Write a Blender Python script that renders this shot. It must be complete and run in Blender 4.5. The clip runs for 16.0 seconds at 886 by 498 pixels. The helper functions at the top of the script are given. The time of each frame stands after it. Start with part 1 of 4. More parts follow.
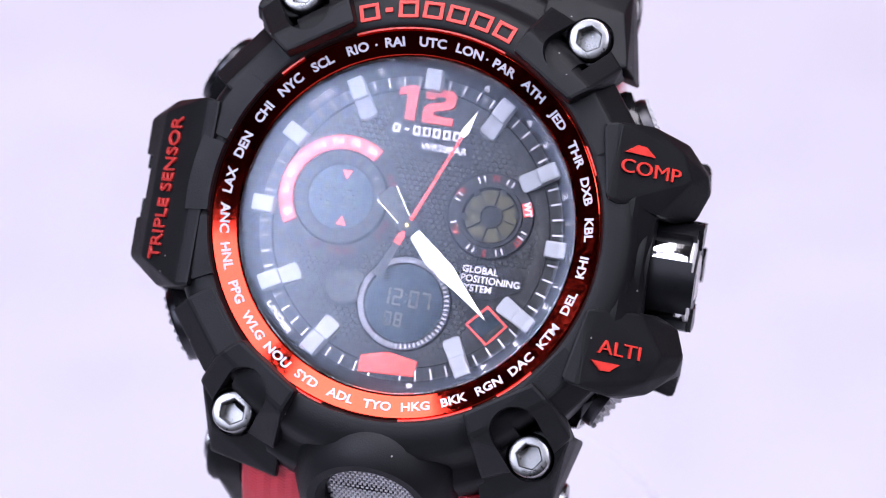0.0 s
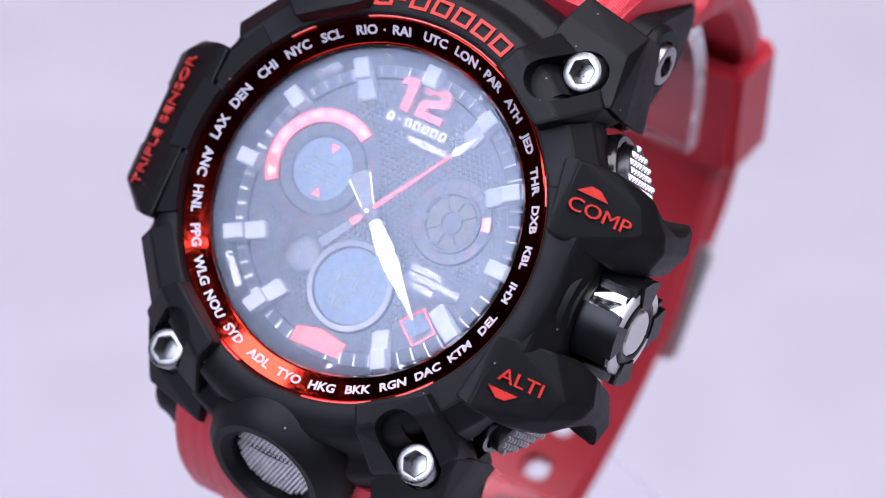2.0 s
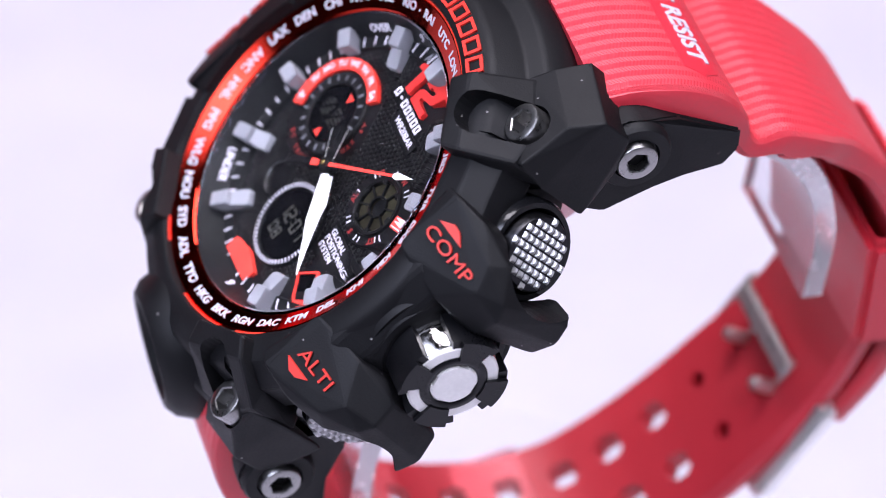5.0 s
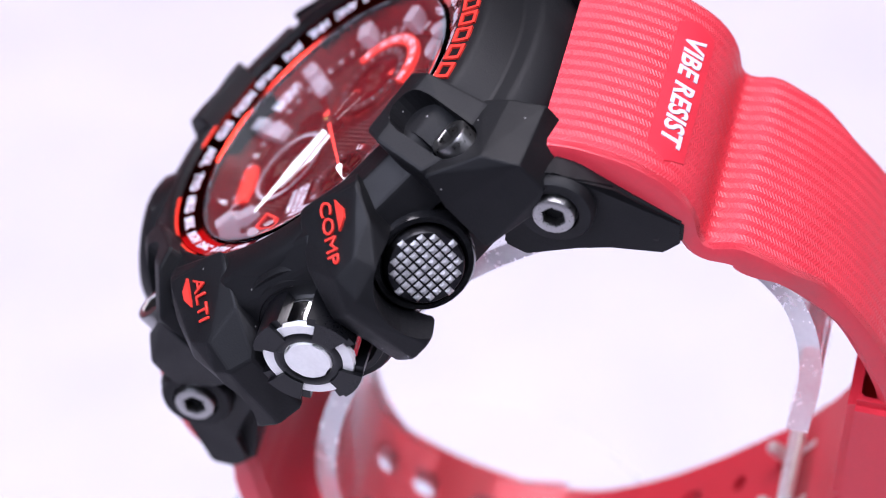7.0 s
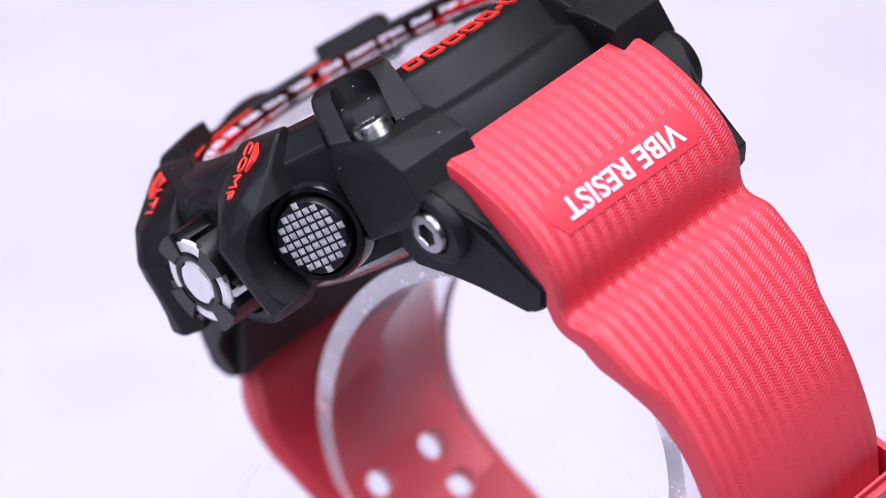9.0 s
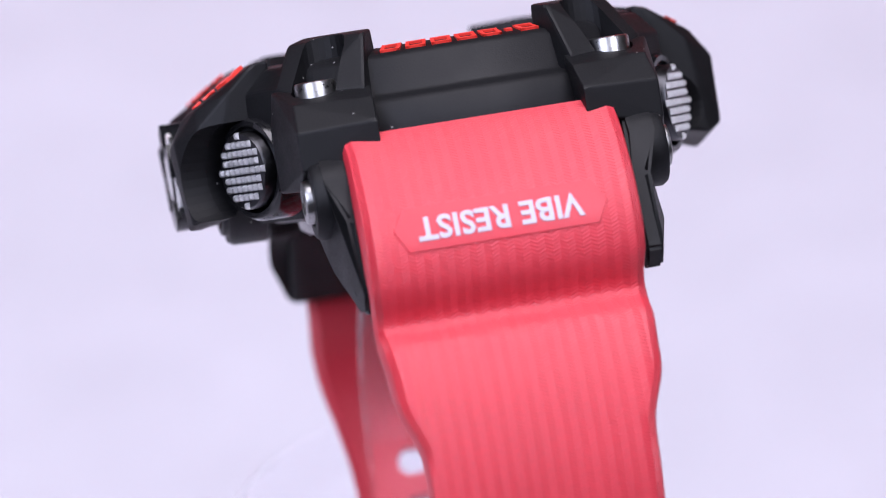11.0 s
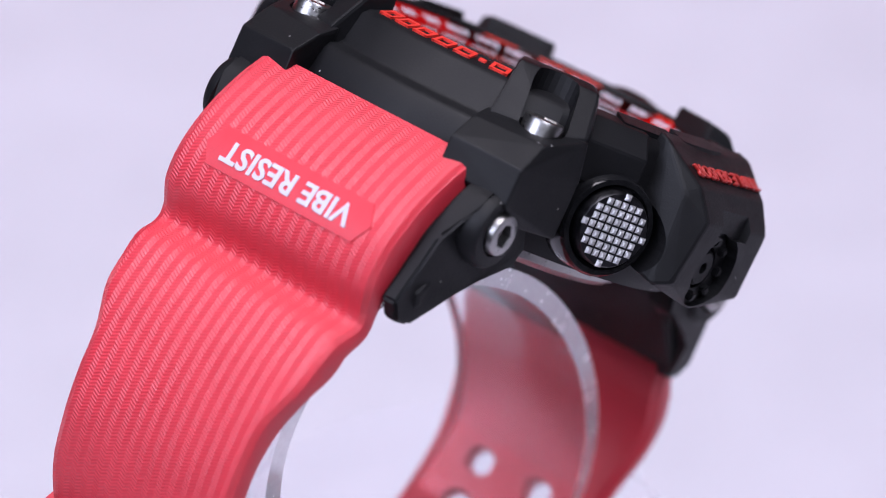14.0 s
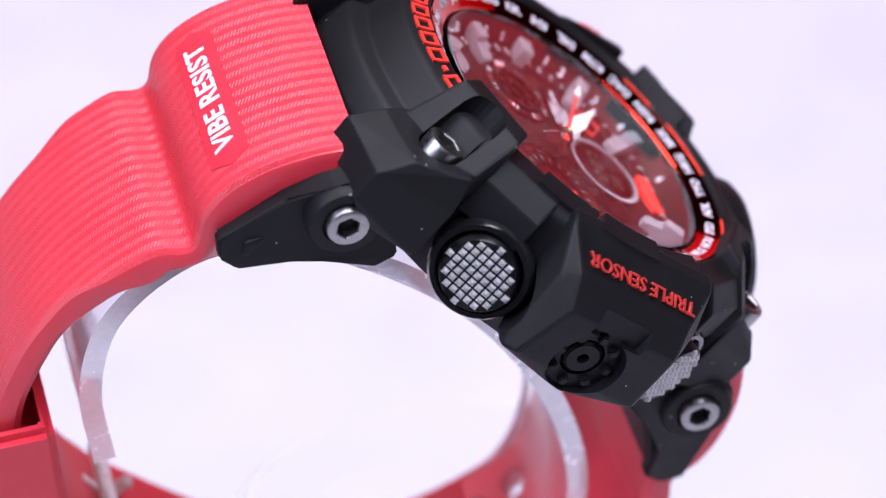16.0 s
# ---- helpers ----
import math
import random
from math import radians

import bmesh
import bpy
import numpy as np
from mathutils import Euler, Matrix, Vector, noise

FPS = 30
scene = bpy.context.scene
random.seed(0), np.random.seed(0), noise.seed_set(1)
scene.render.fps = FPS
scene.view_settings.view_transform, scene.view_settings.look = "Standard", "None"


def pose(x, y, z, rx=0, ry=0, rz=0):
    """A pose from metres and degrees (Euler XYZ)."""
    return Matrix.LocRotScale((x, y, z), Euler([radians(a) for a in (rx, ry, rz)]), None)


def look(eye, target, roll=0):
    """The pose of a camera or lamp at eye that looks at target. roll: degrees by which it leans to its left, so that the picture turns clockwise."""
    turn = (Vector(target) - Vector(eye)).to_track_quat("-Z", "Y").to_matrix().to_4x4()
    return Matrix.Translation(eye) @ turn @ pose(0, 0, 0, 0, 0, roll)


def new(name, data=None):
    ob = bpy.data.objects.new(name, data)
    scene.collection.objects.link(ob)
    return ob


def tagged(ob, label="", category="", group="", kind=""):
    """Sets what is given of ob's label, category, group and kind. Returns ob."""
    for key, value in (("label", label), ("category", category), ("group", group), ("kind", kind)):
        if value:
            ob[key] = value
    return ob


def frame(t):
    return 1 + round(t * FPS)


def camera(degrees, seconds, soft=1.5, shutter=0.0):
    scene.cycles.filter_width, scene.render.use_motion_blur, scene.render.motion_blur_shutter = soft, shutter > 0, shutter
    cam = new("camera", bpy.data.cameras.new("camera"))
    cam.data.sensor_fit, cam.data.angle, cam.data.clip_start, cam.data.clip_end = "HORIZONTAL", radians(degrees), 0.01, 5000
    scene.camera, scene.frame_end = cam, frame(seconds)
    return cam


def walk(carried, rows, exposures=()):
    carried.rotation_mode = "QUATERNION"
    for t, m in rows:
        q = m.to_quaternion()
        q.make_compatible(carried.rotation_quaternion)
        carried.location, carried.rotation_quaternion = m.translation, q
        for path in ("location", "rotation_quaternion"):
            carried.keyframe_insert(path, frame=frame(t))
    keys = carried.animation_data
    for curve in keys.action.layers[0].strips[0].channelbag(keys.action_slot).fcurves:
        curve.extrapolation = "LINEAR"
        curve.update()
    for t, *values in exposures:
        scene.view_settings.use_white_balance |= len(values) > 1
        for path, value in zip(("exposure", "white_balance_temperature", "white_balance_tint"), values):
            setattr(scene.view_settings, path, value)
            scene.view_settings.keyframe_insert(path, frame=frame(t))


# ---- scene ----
cam = camera(13.87, 16.0, soft=1.0)
cam.data.dof.use_dof = True
cam.data.dof.focus_distance = 0.342
cam.data.dof.aperture_fstop = 20.0

TABLE = 0.25           # height of the turning axis' origin over the tabletop
STAND = TABLE - 0.086  # foot of the clear stand
EYE = Vector((0.0, -0.266, 0.2189 + TABLE))
CAM = Matrix.Translation(EYE) @ pose(0, 0, 0, 90 - 42.86, 0, 0.06) @ pose(0, 0, 0, 0, 0, -0.2)
EXPOSURES = [(0, -0.2), (0.8, -0.36), (1.5, -0.44), (2.5, -0.54), (3.1, -0.52), (3.5, -0.26), (4.2, -0.12), (6.5, -0.02), (7.5, 0.0), (9.0, -0.1), (11.5, -0.38), (13.5, -0.42), (14.8, -0.33), (16, -0.08)]
walk(cam, [(0.0, CAM), (16.0, CAM)], EXPOSURES)

# turn of the turntable, degrees
TURNS = [(0.0, 0.0), (0.5, -4.7), (1.0, -9.65), (1.5, -15.04), (2.0, -20.76), (2.5, -26.87), (3.0, -33.31),
         (3.5, -39.85), (4.0, -46.52), (4.5, -53.35), (5.0, -60.3), (5.5, -67.4), (6.0, -74.7), (6.5, -82.25),
         (7.0, -90.14), (7.5, -98.05), (8.0, -105.85), (8.5, -114.05), (9.0, -122.4), (9.5, -130.6), (10.0, -138.8),
         (10.5, -147.0), (11.0, -155.2), (11.5, -163.6), (12.0, -171.8), (12.5, -180.6), (13.0, -189.4),
         (13.5, -198.2), (14.0, -206.9), (14.5, -215.65), (15.0, -224.65), (15.5, -233.95), (16.0, -243.2)]
# the watch on its stand: axes to 3 o'clock, to 12 o'clock and out of the dial
AX = Vector((0.97603, -0.21688, -0.01823))
AY = Vector((0.17454, 0.72993, 0.66087))
AZ = AX.cross(AY)
WATCH = Matrix(((AX.x, AY.x, AZ.x, -0.00354), (AX.y, AY.y, AZ.y, -0.01079), (AX.z, AY.z, AZ.z, -0.01499 + TABLE), (0, 0, 0, 1)))


def turned(deg):
    return Matrix.Rotation(radians(deg), 4, "Z")


# ---- light ----
world = bpy.data.worlds.new("studio")
scene.world = world
world.use_nodes = True
world.node_tree.nodes["Background"].inputs[0].default_value = (0.80, 0.80, 0.88, 1)
world.node_tree.nodes["Background"].inputs[1].default_value = 0.10


def softbox(name, az, el, dist, w, h, power, colour=(1.0, 0.95, 1.08), fade=0.0):
    """A softbox lamp; az from the far side of the table, to the right."""
    a, e = radians(az), radians(el)
    at = Vector((0, 0, TABLE))
    p = at + dist * Vector((math.sin(a) * math.cos(e), math.cos(a) * math.cos(e), math.sin(e)))
    d = bpy.data.lights.new(name, "AREA")
    d.shape, d.size, d.size_y, d.energy, d.color = "RECTANGLE", w, h, power, colour
    if fade:
        # the cloth is brightest before the bulb and dims towards its rim
        d.use_nodes = True
        nt = d.node_tree
        em = nt.nodes["Emission"]
        geo = nt.nodes.new("ShaderNodeNewGeometry")
        dist = nt.nodes.new("ShaderNodeVectorMath")
        dist.operation = "DISTANCE"
        dist.inputs[1].default_value = (0.5, 0.5, 0)
        nt.links.new(geo.outputs["Parametric"], dist.inputs[0])
        mr = nt.nodes.new("ShaderNodeMapRange")
        mr.interpolation_type = "SMOOTHSTEP"
        mr.inputs["From Min"].default_value, mr.inputs["From Max"].default_value = 0.12, 0.51
        mr.inputs["To Min"].default_value, mr.inputs["To Max"].default_value = fade, 0.0
        nt.links.new(dist.outputs["Value"], mr.inputs["Value"])
        nt.links.new(mr.outputs["Result"], em.inputs["Strength"])
    ob = new(name, d)
    ob.matrix_world = look(p, at)
    return ob


softbox("softbox_lamp", -123.5, 50, 1.0, 1.0, 0.90, 13.0, (0.88, 0.93, 1.22), 2.5)
softbox("softbox_lamp_rear", 130, 61, 1.1, 0.60, 0.55, 9.0, (0.92, 0.94, 1.16))
softbox("softbox_lamp_top", 8, 72, 1.3, 1.0, 0.7, 23.0)

# ---- materials ----


def mat(name, base, rough=0.5, metal=0.0, grain=0.0, grain_scale=2000.0, bump=0.0, var=0.0, var_scale=300.0, **more):
    """Principled material with colour variation at two scales and a fine grain bump (object space, metres)."""
    m = bpy.data.materials.new(name)
    m.use_nodes = True
    nt = m.node_tree
    b = nt.nodes["Principled BSDF"]
    b.inputs["Base Color"].default_value = (*base, 1)
    b.inputs["Roughness"].default_value = rough
    b.inputs["Metallic"].default_value = metal
    for k, v in more.items():
        b.inputs[k.replace("_", " ")].default_value = v
    if var or bump:
        co = nt.nodes.new("ShaderNodeTexCoord")
        n1 = nt.nodes.new("ShaderNodeTexNoise")
        n1.inputs["Scale"].default_value = var_scale
        n1.inputs["Detail"].default_value = 5
        nt.links.new(co.outputs["Object"], n1.inputs["Vector"])
        n2 = nt.nodes.new("ShaderNodeTexNoise")
        n2.inputs["Scale"].default_value = grain_scale
        n2.inputs["Detail"].default_value = 3
        nt.links.new(co.outputs["Object"], n2.inputs["Vector"])
        mix = nt.nodes.new("ShaderNodeMath")
        mix.operation = "ADD"
        nt.links.new(n1.outputs["Fac"], mix.inputs[0])
        nt.links.new(n2.outputs["Fac"], mix.inputs[1])
        if var:
            ramp = nt.nodes.new("ShaderNodeMapRange")
            ramp.inputs["From Min"].default_value, ramp.inputs["From Max"].default_value = 0.7, 1.3
            ramp.inputs["To Min"].default_value, ramp.inputs["To Max"].default_value = 1 - var, 1 + var
            nt.links.new(mix.outputs[0], ramp.inputs["Value"])
            mul = nt.nodes.new("ShaderNodeVectorMath")
            mul.operation = "SCALE"
            mul.inputs[0].default_value = base
            nt.links.new(ramp.outputs["Result"], mul.inputs["Scale"])
            nt.links.new(mul.outputs["Vector"], b.inputs["Base Color"])
            rr = nt.nodes.new("ShaderNodeMapRange")
            rr.inputs["From Min"].default_value, rr.inputs["From Max"].default_value = 0.7, 1.3
            rr.inputs["To Min"].default_value, rr.inputs["To Max"].default_value = max(rough - 0.08, 0.02), min(rough + 0.08, 1)
            nt.links.new(mix.outputs[0], rr.inputs["Value"])
            nt.links.new(rr.outputs["Result"], b.inputs["Roughness"])
        if bump:
            bp = nt.nodes.new("ShaderNodeBump")
            bp.inputs["Strength"].default_value = bump
            bp.inputs["Distance"].default_value = 0.00006
            nt.links.new(n2.outputs["Fac"], bp.inputs["Height"])
            nt.links.new(bp.outputs["Normal"], b.inputs["Normal"])
    return m


RUBBER = mat("black_rubber", (0.0034, 0.0034, 0.0043), 0.56, bump=0.30, grain_scale=5200, var=0.18, var_scale=260, Specular_IOR_Level=0.28)


def dusty(m):
    """Adds pale dust specks to a dark material."""
    nt = m.node_tree
    b = nt.nodes["Principled BSDF"]
    src = b.inputs["Base Color"].links[0].from_socket
    co = nt.nodes.new("ShaderNodeTexCoord")
    vo = nt.nodes.new("ShaderNodeTexVoronoi")
    vo.inputs["Scale"].default_value = 420
    nt.links.new(co.outputs["Object"], vo.inputs["Vector"])
    lt = nt.nodes.new("ShaderNodeMath")
    lt.operation = "LESS_THAN"
    lt.inputs[1].default_value = 0.045
    nt.links.new(vo.outputs["Distance"], lt.inputs[0])
    mx = nt.nodes.new("ShaderNodeMix")
    mx.data_type = "RGBA"
    mx.inputs["B"].default_value = (0.22, 0.21, 0.21, 1)
    nt.links.new(lt.outputs[0], mx.inputs["Factor"])
    nt.links.new(src, mx.inputs["A"])
    nt.links.new(mx.outputs["Result"], b.inputs["Base Color"])


dusty(RUBBER)
RUBBER_DARK = mat("black_plastic", (0.004, 0.004, 0.005), 0.46, Specular_IOR_Level=0.25, bump=0.2, grain_scale=6000, var=0.1)
GLOSS_BLACK = mat("gloss_black_plastic", (0.008, 0.008, 0.009), 0.16, var=0.1)
STEEL = mat("polished_steel", (0.32, 0.315, 0.31), 0.33, 1.0, var=0.10, var_scale=900, bump=0.12, grain_scale=4000)
KNURL = mat("bright_knurled_steel", (0.66, 0.65, 0.66), 0.36, 0.7, var=0.12, var_scale=900)
DARK_STEEL = mat("gunmetal", (0.17, 0.17, 0.18), 0.31, 1.0, var=0.15, var_scale=900)
# near-black button face, so the gaps between the bright studs stay dark
BLACK_STEEL = mat("near_black_steel", (0.055, 0.055, 0.06), 0.36, 1.0, var=0.15, var_scale=900)
SILVER = mat("satin_silver", (0.80, 0.79, 0.77), 0.34, 0.85, var=0.06, var_scale=700)
CROWN_SILVER = mat("pale_satin_metal", (0.84, 0.82, 0.80), 0.42, 0.35, var=0.05, var_scale=700)
RING_RED = mat("anodised_red_metal", (0.74, 0.040, 0.022), 0.10, 1.0, var=0.06, var_scale=300)
RED_LINE = mat("bright_red_enamel", (0.85, 0.055, 0.03), 0.30, var=0.05)
RED_PRINT = mat("red_paint", (0.72, 0.040, 0.028), 0.42, var=0.10, var_scale=900)
NUMERAL_RED = mat("lacquered_red", (0.50, 0.022, 0.02), 0.35, var=0.06, var_scale=600)
# darker, duller red than RED_PRINT, for the sensor guard lettering
DULL_RED = mat("dull_red_paint", (0.40, 0.022, 0.018), 0.5, var=0.15, var_scale=900)
DIM_RED = mat("dim_red_print", (0.20, 0.012, 0.012), 0.5, var=0.1)
WHITE_PRINT = mat("white_print", (0.55, 0.53, 0.60), 0.72, var=0.04, var_scale=900)
LUME = mat("lume_plastic", (0.18, 0.185, 0.21), 0.50, var=0.05, var_scale=500, Subsurface_Weight=0.0)
HAND_WHITE = mat("white_hand_lacquer", (0.80, 0.79, 0.78), 0.30, var=0.03)
DIAL_BLACK = mat("dial_black", (0.005, 0.005, 0.006), 0.40, Specular_IOR_Level=0.2, var=0.12, var_scale=500)
DIAL_GREY = mat("flange_grey", (0.0045, 0.0048, 0.006), 0.45, Specular_IOR_Level=0.2, var=0.10, var_scale=500)
STUD = mat("satin_black_studs", (0.006, 0.006, 0.007), 0.34, var=0.1, var_scale=700)
LCD = mat("lcd_glass", (0.004, 0.004, 0.005), 0.06, var=0.05, IOR=1.55, Specular_Tint=(0.6, 0.8, 1.0, 1))
LCD_SEG = mat("lcd_segment", (0.045, 0.045, 0.038), 0.30)
BRASS = mat("brass_pin", (0.72, 0.55, 0.20), 0.25, 1.0)
AMBER = mat("amber_dark_disc", (0.055, 0.05, 0.03), 0.42, 0.8, var=0.2, var_scale=900)
TABLE_WHITE = mat("white_laminate", (0.57, 0.549, 0.604), 0.55, var=0.05, var_scale=9, grain_scale=40, bump=0.0)
WALL_DARK = mat("dim_studio_wall", (0.035, 0.035, 0.04), 0.8, var=0.1, var_scale=3)
RED_CLOTH = mat("red_board", (0.72, 0.014, 0.022), 0.6, var=0.1, var_scale=20)
GLASS = mat("mineral_crystal", (1, 1, 1), 0.0, Transmission_Weight=1.0, IOR=1.44, Specular_Tint=(0.70, 0.80, 1.0, 1))
CHROME = mat("polished_chrome", (0.62, 0.61, 0.60), 0.10, 1.0, var=0.06, var_scale=500)
CLAW = mat("satin_black_plastic", (0.005, 0.005, 0.006), 0.34, bump=0.15, grain_scale=5000, var=0.1, Specular_IOR_Level=0.3)
ACRYLIC = mat("clear_acrylic", (0.95, 0.94, 0.97), 0.06, Transmission_Weight=0.94, IOR=1.18)
ACRYLIC_BASE = mat("clear_cast_acrylic", (0.97, 0.965, 0.98), 0.05, Transmission_Weight=0.99, IOR=1.06)
FROST = mat("sawn_acrylic_edge", (0.93, 0.92, 0.95), 0.22, Transmission_Weight=0.6, IOR=1.25, var=0.08, var_scale=300)


def weave():
    """Red strap rubber with pressed herringbone columns, laid out along the strap by its UV map (mm)."""
    m = mat("red_strap_rubber", (0.62, 0.028, 0.048), 0.50, var=0.06, var_scale=200, Specular_IOR_Level=0.75)
    nt = m.node_tree
    b = nt.nodes["Principled BSDF"]
    uv = nt.nodes.new("ShaderNodeUVMap")
    sep = nt.nodes.new("ShaderNodeSeparateXYZ")
    nt.links.new(uv.outputs["UV"], sep.inputs[0])

    def node(op, a, bb=None, c=None):
        n = nt.nodes.new("ShaderNodeMath")
        n.operation = op
        for i, v in enumerate((a, bb, c)):
            if v is None:
                continue
            if isinstance(v, (int, float)):
                n.inputs[i].default_value = v
            else:
                nt.links.new(v, n.inputs[i])
        return n.outputs[0]
    tri = node("PINGPONG", sep.outputs["X"], 0.70)
    ph = node("MULTIPLY_ADD", tri, 9.0, node("MULTIPLY", sep.outputs["Y"], 18.0))
    fine = node("SINE", ph)
    rib = node("MULTIPLY", tri, 3.4)
    hgt = node("ADD", node("MULTIPLY", fine, 0.42), rib)
    # weave only on the outer face, marked by Y >= 0
    on = node("GREATER_THAN", sep.outputs["Y"], 0.0)
    hgt = node("MULTIPLY", hgt, on)
    bp = nt.nodes.new("ShaderNodeBump")
    bp.inputs["Strength"].default_value = 0.55
    bp.inputs["Distance"].default_value = 0.00008
    nt.links.new(hgt, bp.inputs["Height"])
    nt.links.new(bp.outputs["Normal"], b.inputs["Normal"])
    return m


STRAP_RED = weave()
RED_PLAIN = mat("red_rubber_smooth", (0.62, 0.028, 0.048), 0.42, bump=0.15, grain_scale=5000, var=0.06)

# ---- mesh helpers, in millimetres ----


def part(name, bm, material, parent, label="", smooth=False):
    """Links a bmesh, built in mm, as one mesh under parent."""
    bmesh.ops.scale(bm, vec=(0.001,) * 3, verts=bm.verts)
    bmesh.ops.recalc_face_normals(bm, faces=bm.faces)
    me = bpy.data.meshes.new(name)
    bm.to_mesh(me)
    bm.free()
    me.materials.append(material)
    if smooth:
        me.shade_smooth()
        me.set_sharp_from_angle(angle=radians(38))
    ob = new(name, me)
    ob.parent = parent
    if label:
        tagged(ob, label)
    return ob


def hull(points, bevel=0.35, seg=2):
    bm = bmesh.new()
    for p in points:
        bm.verts.new(p)
    r = bmesh.ops.convex_hull(bm, input=bm.verts)
    bmesh.ops.delete(bm, geom=[v for v in bm.verts if not v.link_faces], context="VERTS")
    bmesh.ops.dissolve_limit(bm, angle_limit=radians(4), verts=bm.verts, edges=bm.edges)
    if bevel:
        bmesh.ops.bevel(bm, geom=bm.edges[:], offset=bevel, segments=seg, affect="EDGES", profile=0.6, clamp_overlap=True)
    return bm


def lathe(profile, seg=96, a0=0.0, a1=360.0):
    """Turns (r, z) about z; angles in degrees clockwise from 12 o'clock."""
    bm = bmesh.new()
    full = abs(a1 - a0) >= 360
    n = seg if full else seg + 1
    rows = []
    for i in range(n):
        a = radians(a0 + (a1 - a0) * i / seg)
        rows.append([bm.verts.new((r * math.sin(a), r * math.cos(a), z)) for r, z in profile])
    k = len(profile)
    for i in range(seg):
        p, q = rows[i], rows[(i + 1) % n]
        for j in range(k - 1):
            bm.faces.new((p[j], p[j + 1], q[j + 1], q[j]))
    if not full:
        for row in (rows[0], rows[-1]):
            bm.faces.new(row)
    bmesh.ops.remove_doubles(bm, verts=bm.verts, dist=1e-4)
    return bm


def ring_bar(r0, r1, z0, z1, a0=0, a1=360, seg=64):
    """A closed annular bar."""
    bm = bmesh.new()
    full = abs(a1 - a0) >= 360
    n = seg if full else seg + 1
    rows = []
    for i in range(n):
        a = radians(a0 + (a1 - a0) * i / seg)
        rows.append([bm.verts.new((r * math.sin(a), r * math.cos(a), z)) for r, z in ((r0, z0), (r0, z1), (r1, z1), (r1, z0))])
    for i in range(seg):
        p, q = rows[i], rows[(i + 1) % n]
        for j in range(4):
            bm.faces.new((p[j], p[(j + 1) % 4], q[(j + 1) % 4], q[j]))
    if not full:
        bm.faces.new(rows[0])
        bm.faces.new(rows[-1])
    return bm


def disc(r, z0, z1, seg=64, edge=0.0):
    e = edge
    return lathe([(0, z0), (r, z0), (r, z1 - e), (r - e, z1), (0, z1)], seg)


def prism(poly, z0, z1, bevel=0.0):
    bm = bmesh.new()
    lo = [bm.verts.new((x, y, z0)) for x, y in poly]
    hi = [bm.verts.new((x, y, z1)) for x, y in poly]
    bm.faces.new(lo)
    bm.faces.new(hi)
    for i in range(len(poly)):
        j = (i + 1) % len(poly)
        bm.faces.new((lo[i], lo[j], hi[j], hi[i]))
    if bevel:
        bmesh.ops.bevel(bm, geom=bm.edges[:], offset=bevel, segments=2, affect="EDGES", clamp_overlap=True)
    return bm


def box(x, y, z, sx, sy, sz, bevel=0.0):
    return moved(prism([(-sx / 2, -sy / 2), (sx / 2, -sy / 2), (sx / 2, sy / 2), (-sx / 2, sy / 2)], -sz / 2, sz / 2, bevel), Matrix.Translation((x, y, z)))


def moved(bm, m):
    bmesh.ops.transform(bm, matrix=m, verts=bm.verts)
    return bm


def joined(*bms):
    out = bmesh.new()
    for b in bms:
        me = bpy.data.meshes.new("t")
        b.to_mesh(me)
        b.free()
        out.from_mesh(me)
        bpy.data.meshes.remove(me)
    return out


def basis(z, up=(0, 0, 1), at=(0, 0, 0)):
    """A frame whose z axis points along z."""
    z = Vector(z).normalized()
    x = Vector(up).cross(z).normalized()
    y = z.cross(x)
    return Matrix(((x.x, y.x, z.x, at[0]), (x.y, y.y, z.y, at[1]), (x.z, y.z, z.z, at[2]), (0, 0, 0, 1)))


def clock(deg, r=0.0, z=0.0, spin=0.0):
    """Frame at an angle clockwise from 12 o'clock: y outward."""
    a = radians(deg)
    return Matrix.Translation((r * math.sin(a), r * math.cos(a), z)) @ Matrix.Rotation(-a + radians(spin), 4, "Z")


def cut(bm, *cutters):
    """bm less the cutters, by boolean."""
    def as_ob(b):
        bmesh.ops.recalc_face_normals(b, faces=b.faces)
        me = bpy.data.meshes.new("t")
        b.to_mesh(me)
        b.free()
        return new("t", me)
    obs = [as_ob(bm)] + [as_ob(c) for c in cutters]
    for c in obs[1:]:
        mod = obs[0].modifiers.new("cut", "BOOLEAN")
        mod.operation, mod.object, mod.solver = "DIFFERENCE", c, "EXACT"
    dg = bpy.context.evaluated_depsgraph_get()
    me = bpy.data.meshes.new_from_object(obs[0].evaluated_get(dg))
    out = bmesh.new()
    out.from_mesh(me)
    bpy.data.meshes.remove(me)
    for o in obs:
        d = o.data
        bpy.data.objects.remove(o)
        bpy.data.meshes.remove(d)
    return out


def words(body, size, depth=0.08, weight=0.0, squeeze=1.0, spacing=1.0):
    """Lettering in the built-in font, centred, in mm, standing on z = 0."""
    c = bpy.data.curves.new("t", "FONT")
    c.body, c.size, c.extrude, c.offset, c.align_x, c.align_y = body, size, depth / 2, weight, "CENTER", "CENTER"
    c.space_character = spacing
    c.resolution_u = 3
    ob = new("t", c)
    dg = bpy.context.evaluated_depsgraph_get()
    me = bpy.data.meshes.new_from_object(ob.evaluated_get(dg))
    bm = bmesh.new()
    bm.from_mesh(me)
    bpy.data.meshes.remove(me)
    bpy.data.objects.remove(ob)
    bpy.data.curves.remove(c)
    bmesh.ops.remove_doubles(bm, verts=bm.verts, dist=1e-4)
    return moved(bm, Matrix.Diagonal((squeeze, 1, 1, 1)) @ Matrix.Translation((0, 0, depth / 2)))


